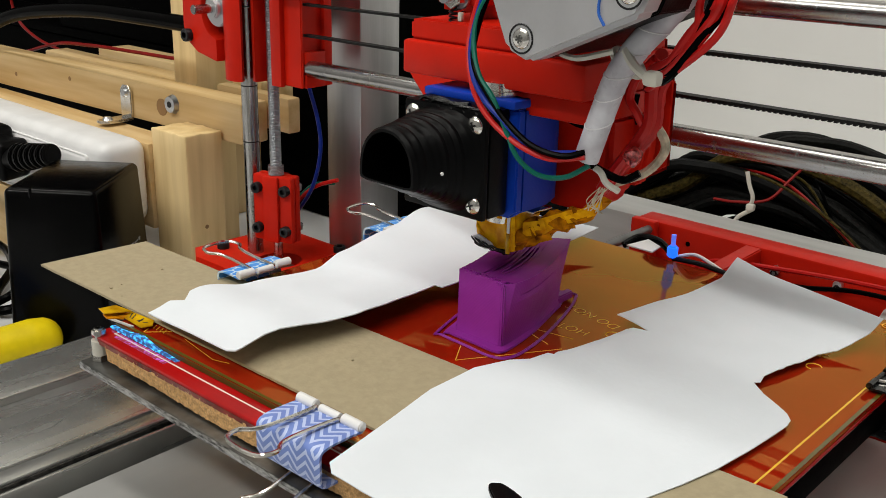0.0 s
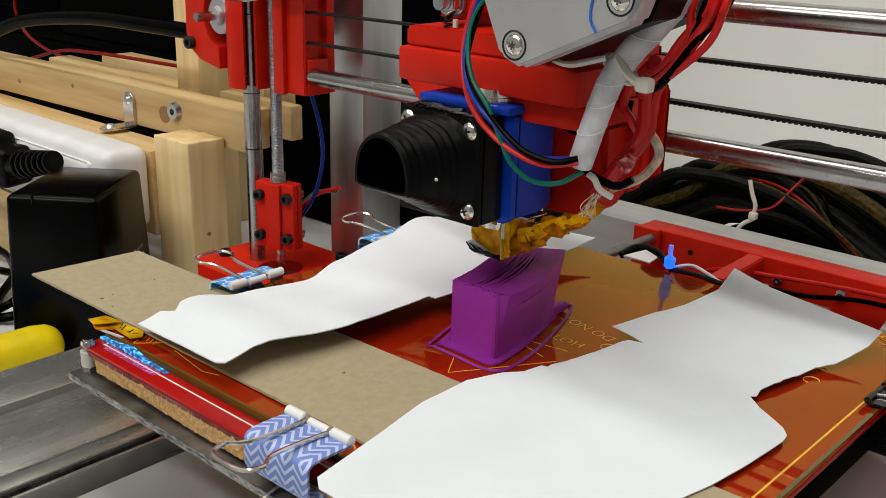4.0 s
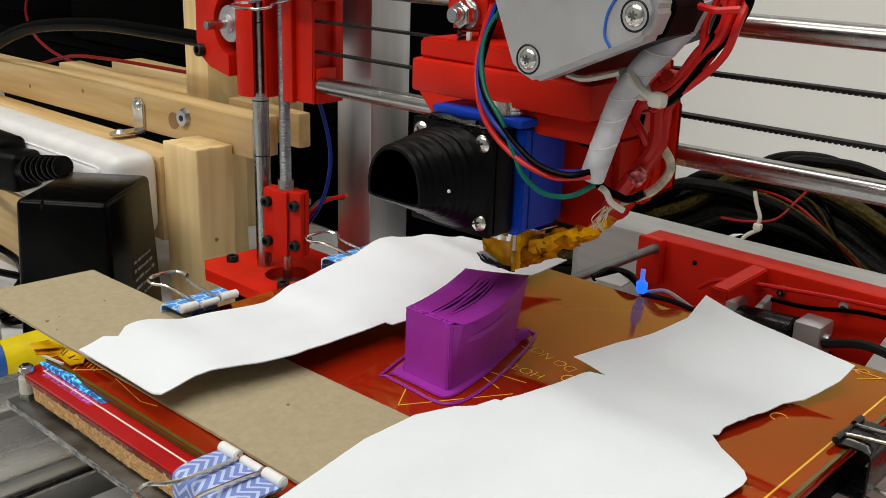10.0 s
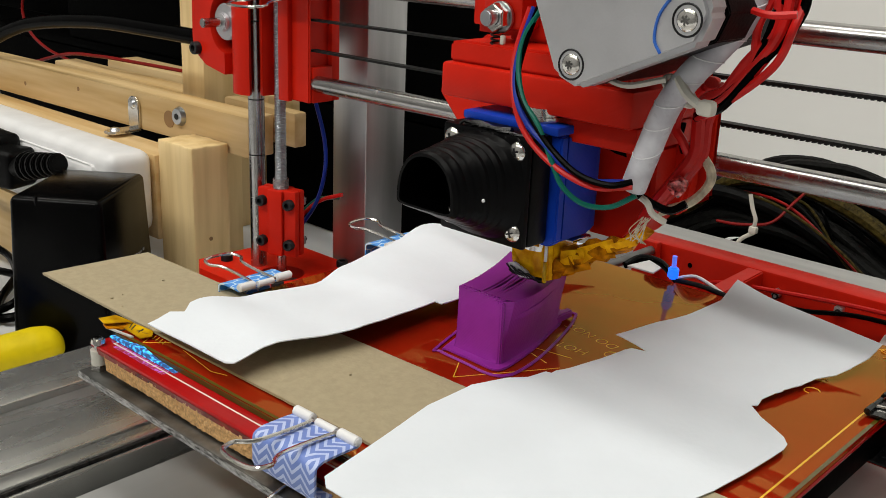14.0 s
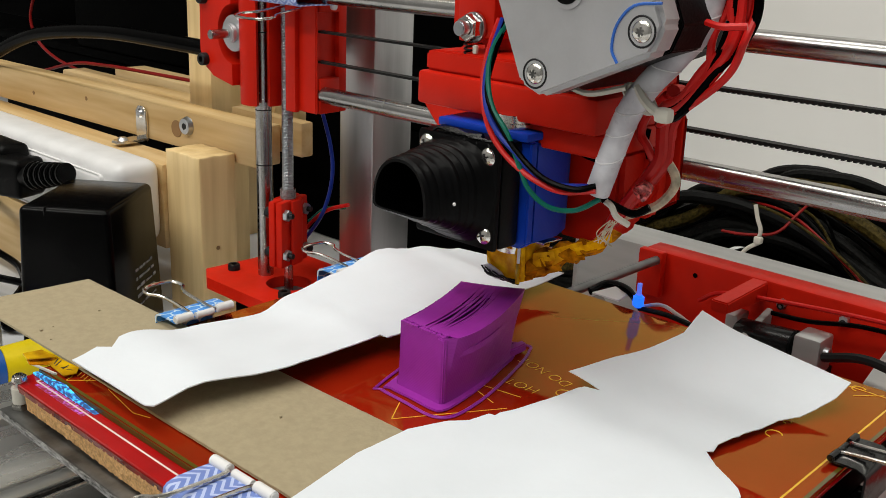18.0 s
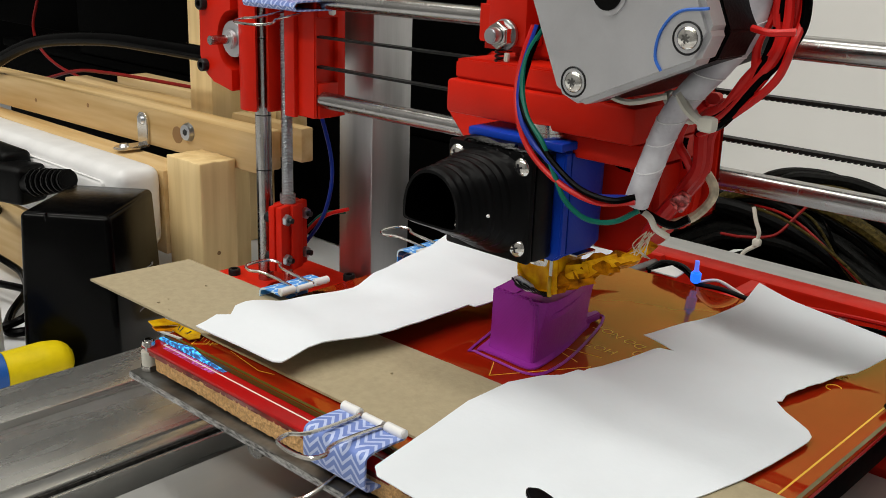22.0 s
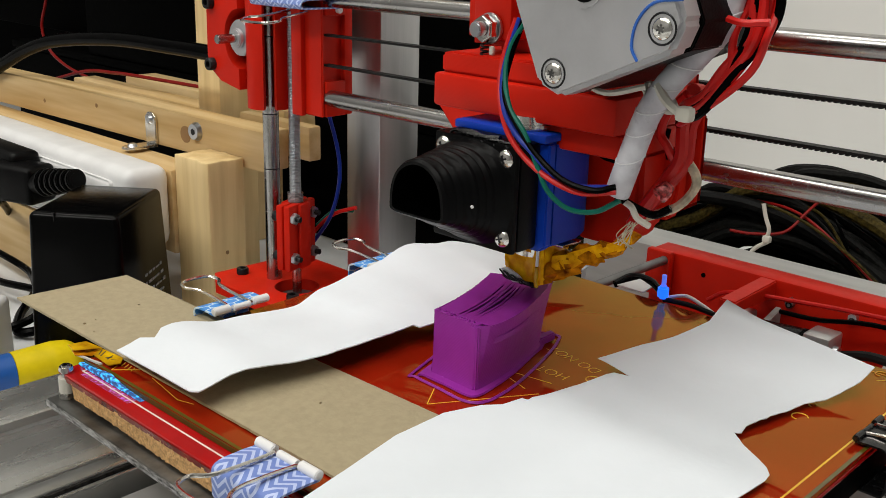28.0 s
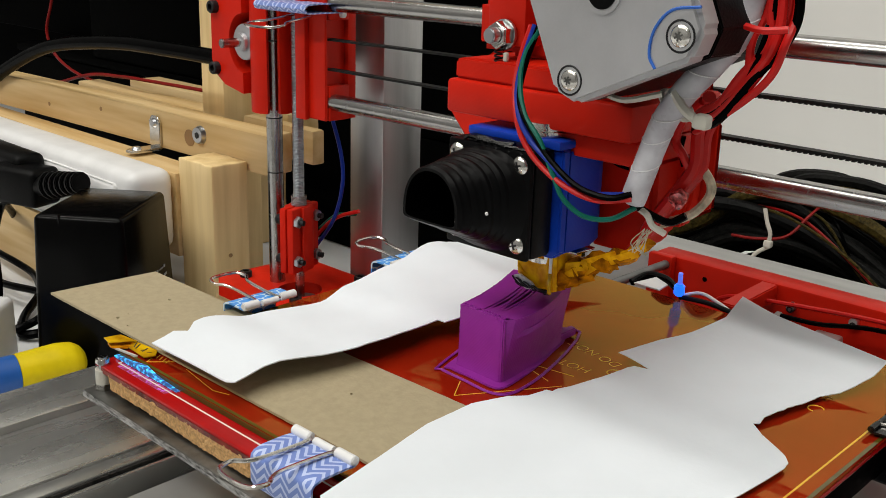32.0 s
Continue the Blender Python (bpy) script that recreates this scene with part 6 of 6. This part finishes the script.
    part("sheath", tube([(-0.72, 0.10, 0.090), (-0.65, 0.1, 0.113), (-0.6105, 0.1, 0.1292), (-0.5580, 0.1, 0.1475), (-0.5100, 0.1, 0.1580), (-0.4320, 0.1, 0.1660), (-0.3640, 0.1, 0.1676), (-0.2900, 0.1, 0.168)], 0.0048, 14, 8), WIRE_BLACK, big)


def small_things():
    g = thing("screwdriver", (-0.30, -0.04, 0.0), "screwdriver with a yellow and blue rubber grip on the bench", "screwdriver")
    a, b = Vector((-0.3030, -0.0430, 0.0120)), Vector((-0.2980, -0.0075, 0.0120))
    d = (b - a).normalized()
    prof = [(0.0, 0.0108), (0.35, 0.0115), (0.6, 0.0120), (0.82, 0.0110), (0.94, 0.0085), (1.0, 0.0050)]

    def shape(u):
        for (p, r), (q, s) in zip(prof, prof[1:]):
            if u <= q:
                return (r + (s - r) * (u - p) / (q - p)) / 0.0120
        return 0.4

    part("yellow_grip", tube([a.lerp(b, k / 20) for k in range(21)], 0.0120, 24, 1, shape), YELLOW, g)
    part("blue_grip", tube([a - d * 0.075, a - d * 0.04, a - d * 0.0002], 0.0106, 20, 6), BLUE_GRIP, g)
    part("blade", rod(a - d * 0.16, a - d * 0.075, 0.003), STEEL, g)
    w = thing("small_box", (-0.352, -0.052, 0.0), "small white box with green print on the bench", "box")
    m = Matrix.Translation((-0.346, -0.050, 0)) @ Matrix.Rotation(radians(40), 4, "Z")
    part("carton", turned(box(-0.021, 0.021, -0.016, 0.016, 0.0, 0.042, 0.004, 3), m), WHITE_PLASTIC, w)
    for k in range(3):
        part("print_bar", turned(box(-0.004, 0.018 - 0.004 * k, -0.01615, -0.0160, 0.010 + 0.009 * k, 0.014 + 0.009 * k, 0), m), GREEN_INK, w, "green print bars")
    # hanging wires behind the lift
    for pts, mt, nm in (([(-0.2147, 0.1, 0.150), (-0.2060, 0.1, 0.128), (-0.2050, 0.1, 0.1107), (-0.2126, 0.1, 0.0902), (-0.2274, 0.098, 0.0704), (-0.236, 0.096, 0.058)], WIRE_BLUE, "blue_cable"), ([(-0.1960, 0.104, 0.098), (-0.2100, 0.102, 0.0925), (-0.2200, 0.1, 0.0848), (-0.2330, 0.098, 0.07)], WIRE_RED, "red_cable"),
                        ([(-0.2010, 0.106, 0.0950), (-0.2150, 0.104, 0.0915), (-0.2240, 0.1, 0.0830)], WIRE_GREEN, "green_cable")):
        c = thing(nm, pts[0], nm.split("_")[0] + " wire hanging behind the lift rods", "cable")
        part("sheath", tube(pts, 0.0011, 8, 7), mt, c)
    # near-black boxes added for the dark background behind the printer
    e = thing("dark_backdrop", (-0.7, 0.42, 0.0), "large near-black box standing in for the dark background behind the timber frame", "equipment case")
    # rises above the view so that the taped glass mirrors it dark
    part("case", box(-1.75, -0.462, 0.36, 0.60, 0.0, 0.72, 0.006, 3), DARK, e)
    # out of view, added to shade the space below
    part("unseen_shade_shelf", box(-1.80, -0.478, 0.20, 0.62, 0.40, 0.42, 0.002), DARK, e)
    part("backdrop_front", box(-1.70, -0.475, 0.30, 0.3595, 0.12, 0.39, 0.004), DARK, e)
    # braided cable bundle behind the beam
    bun = thing("cable_bundle", (-0.03, 0.29, 0.0), "thick bundle of black braided power supply cables", "cables")
    rnd = random.Random(3)
    crest = [(-0.150, 0.060), (-0.1069, 0.0760), (-0.0816, 0.0880), (-0.0560, 0.1110), (-0.0330, 0.1150), (-0.0103, 0.1130), (0.0210, 0.1020), (0.0600, 0.0780), (0.1100, 0.0480)]
    for k in range(40):
        o = (k % 20) / 19
        y = 0.245 + 0.085 * rnd.random()
        low = 1.0 - 0.62 * rnd.random() ** 1.4
        sway = rnd.uniform(-0.02, 0.02)
        pts = [(-0.19 - 0.03 * o, y, 0.02 + 0.02 * o)] + [(x + sway + (y - 0.29) * 0.35, y + 0.006 * math.sin(7 * x + k), 0.012 + (z - 0.012) * low + rnd.uniform(-0.002, 0.002)) for x, z in crest] + [(0.20, y - 0.02, 0.015 + 0.02 * o)]
        part("braided_cable", tube(pts, rnd.uniform(0.0026, 0.0046), 9, 5), BRAID[(0, 0, 1, 2, 0)[k % 5]], bun)
    for k in range(5):
        y = 0.246 + 0.004 * k
        pts = [(-0.060 + 0.006 * k, y + 0.02, 0.103), (-0.0200 + 0.004 * k, y, 0.1060), (0.0150, y - 0.004, 0.0930 - 0.003 * k), (0.0500, y - 0.006, 0.0690 - 0.004 * k), (0.0900, y - 0.008, 0.0400)]
        part("loose_wire", tube(pts, 0.0008, 7, 6), (BRAID[1], WIRE_RED_SHADED, BRAID[0], BRAID[1], WIRE_BLACK)[k], bun)
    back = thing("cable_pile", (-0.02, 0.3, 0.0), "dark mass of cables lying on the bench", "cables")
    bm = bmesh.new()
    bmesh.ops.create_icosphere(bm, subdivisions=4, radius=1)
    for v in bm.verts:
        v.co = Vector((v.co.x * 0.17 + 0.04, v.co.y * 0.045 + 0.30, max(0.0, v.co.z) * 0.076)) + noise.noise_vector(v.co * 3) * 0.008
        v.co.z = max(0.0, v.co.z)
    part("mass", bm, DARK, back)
    t = thing("cable_tie_end", (-0.02, 0.228, 0.088), "white nylon cable tie standing over the rear beam", "cable tie")
    part("tail", tube([(-0.0250, 0.227, 0.1135), (-0.0225, 0.226, 0.1070), (-0.0200, 0.226, 0.1010), (-0.0212, 0.226, 0.0950)], 0.0011, 8, 5), NYLON, t)
    part("head", box(-0.0226, -0.0182, 0.2240, 0.2275, 0.0940, 0.0978, 0.001), NYLON, t)
    part("strap", tube([(-0.0200, 0.2265, 0.0945), (-0.0265, 0.2262, 0.0895), (-0.0300, 0.2262, 0.0830)], 0.0011, 8, 5), NYLON, t)
    r = thing("red_cable", (-0.04, 0.232, 0.09), "thin red wire looping over the cable bundle", "cable")
    part("sheath", tube([(-0.0460, 0.236, 0.0930), (-0.0330, 0.236, 0.0940), (-0.0180, 0.240, 0.0975), (-0.0110, 0.248, 0.108), (-0.0085, 0.262, 0.115)], 0.0008, 8, 6), WIRE_RED_SHADED, r)
    for pts in ([(-0.72, 0.2, 0.20), (-0.7306, 0.2, 0.1707), (-0.7447, 0.2, 0.1439), (-0.7338, 0.2, 0.1240), (-0.7030, 0.2, 0.1116), (-0.66, 0.2, 0.105)], [(-0.72, 0.17, 0.1), (-0.6767, 0.17, 0.1042), (-0.6094, 0.17, 0.1195), (-0.5622, 0.17, 0.1234), (-0.5228, 0.17, 0.1250), (-0.45, 0.19, 0.122)]):
        c = thing("red_cable", pts[0], "red wire hanging in the dark behind the pine rails", "cable")
        part("sheath", tube(pts, 0.0014, 8, 7), WIRE_RED_SHADED, c)
    # box added only to darken what shows through the rail gaps
    d = thing("dark_gap_box", (-0.65, 0.28, 0.0), "added near-black box that keeps the gaps behind the pine rails dark", "box")
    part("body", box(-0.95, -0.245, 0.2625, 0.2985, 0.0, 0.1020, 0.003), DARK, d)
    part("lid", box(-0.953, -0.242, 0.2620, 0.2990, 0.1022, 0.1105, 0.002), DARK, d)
    u = thing("dark_backdrop_box", (-0.52, 0.27, 0.1), "near-black box in the dark background behind the pine rails", "equipment case")
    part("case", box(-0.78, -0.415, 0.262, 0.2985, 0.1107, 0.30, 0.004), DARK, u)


timber()
power()
small_things()
binder_clip((-0.2030, 0.0700, 0.2070), 0, 0.040, CHEVRON, WHITE_PLASTIC, "lavender chevron binder clip on the red end block", lift=32, top=0.0, bottom=-0.0015)


# ---- ceiling lamps ----
def lamp_panels():
    for x, y in ((-0.35, -0.25), (-0.35, -1.5)):
        p = thing("ceiling_panel", (x, y, 1.86), "bright rectangular ceiling light panel", "ceiling light", "ceiling lights")
        part("frame", box(x - 1.23, x + 1.23, y - 0.15, y + 0.15, 1.86, 1.8995, 0.004), WHITE_PLASTIC, p)


lamp_panels()


def motions():
    for ob in BED_THINGS:
        m = ob.matrix_basis.copy()
        walk(ob, [(t, Matrix.Translation((0, d, 0)) @ m) for t, d in BED_ROWS])
    for ob in HEAD_THINGS:
        m = ob.matrix_basis.copy()
        walk(ob, [(t, Matrix.Translation((d, 0, 0)) @ m) for t, d in CARRIAGE_ROWS])
    # the lift screw turns once while the head is raised by a layer
    m = COUPLER.matrix_basis.copy()
    turns = [(0.0, 0), (14.3, 0), (14.4, -14), (14.5, -60), (14.6, -88), (14.8, -90), (32.0, -90)]
    walk(COUPLER, [(t, m @ pose(0, 0, 0, 0, 0, a)) for t, a in turns])


motions()
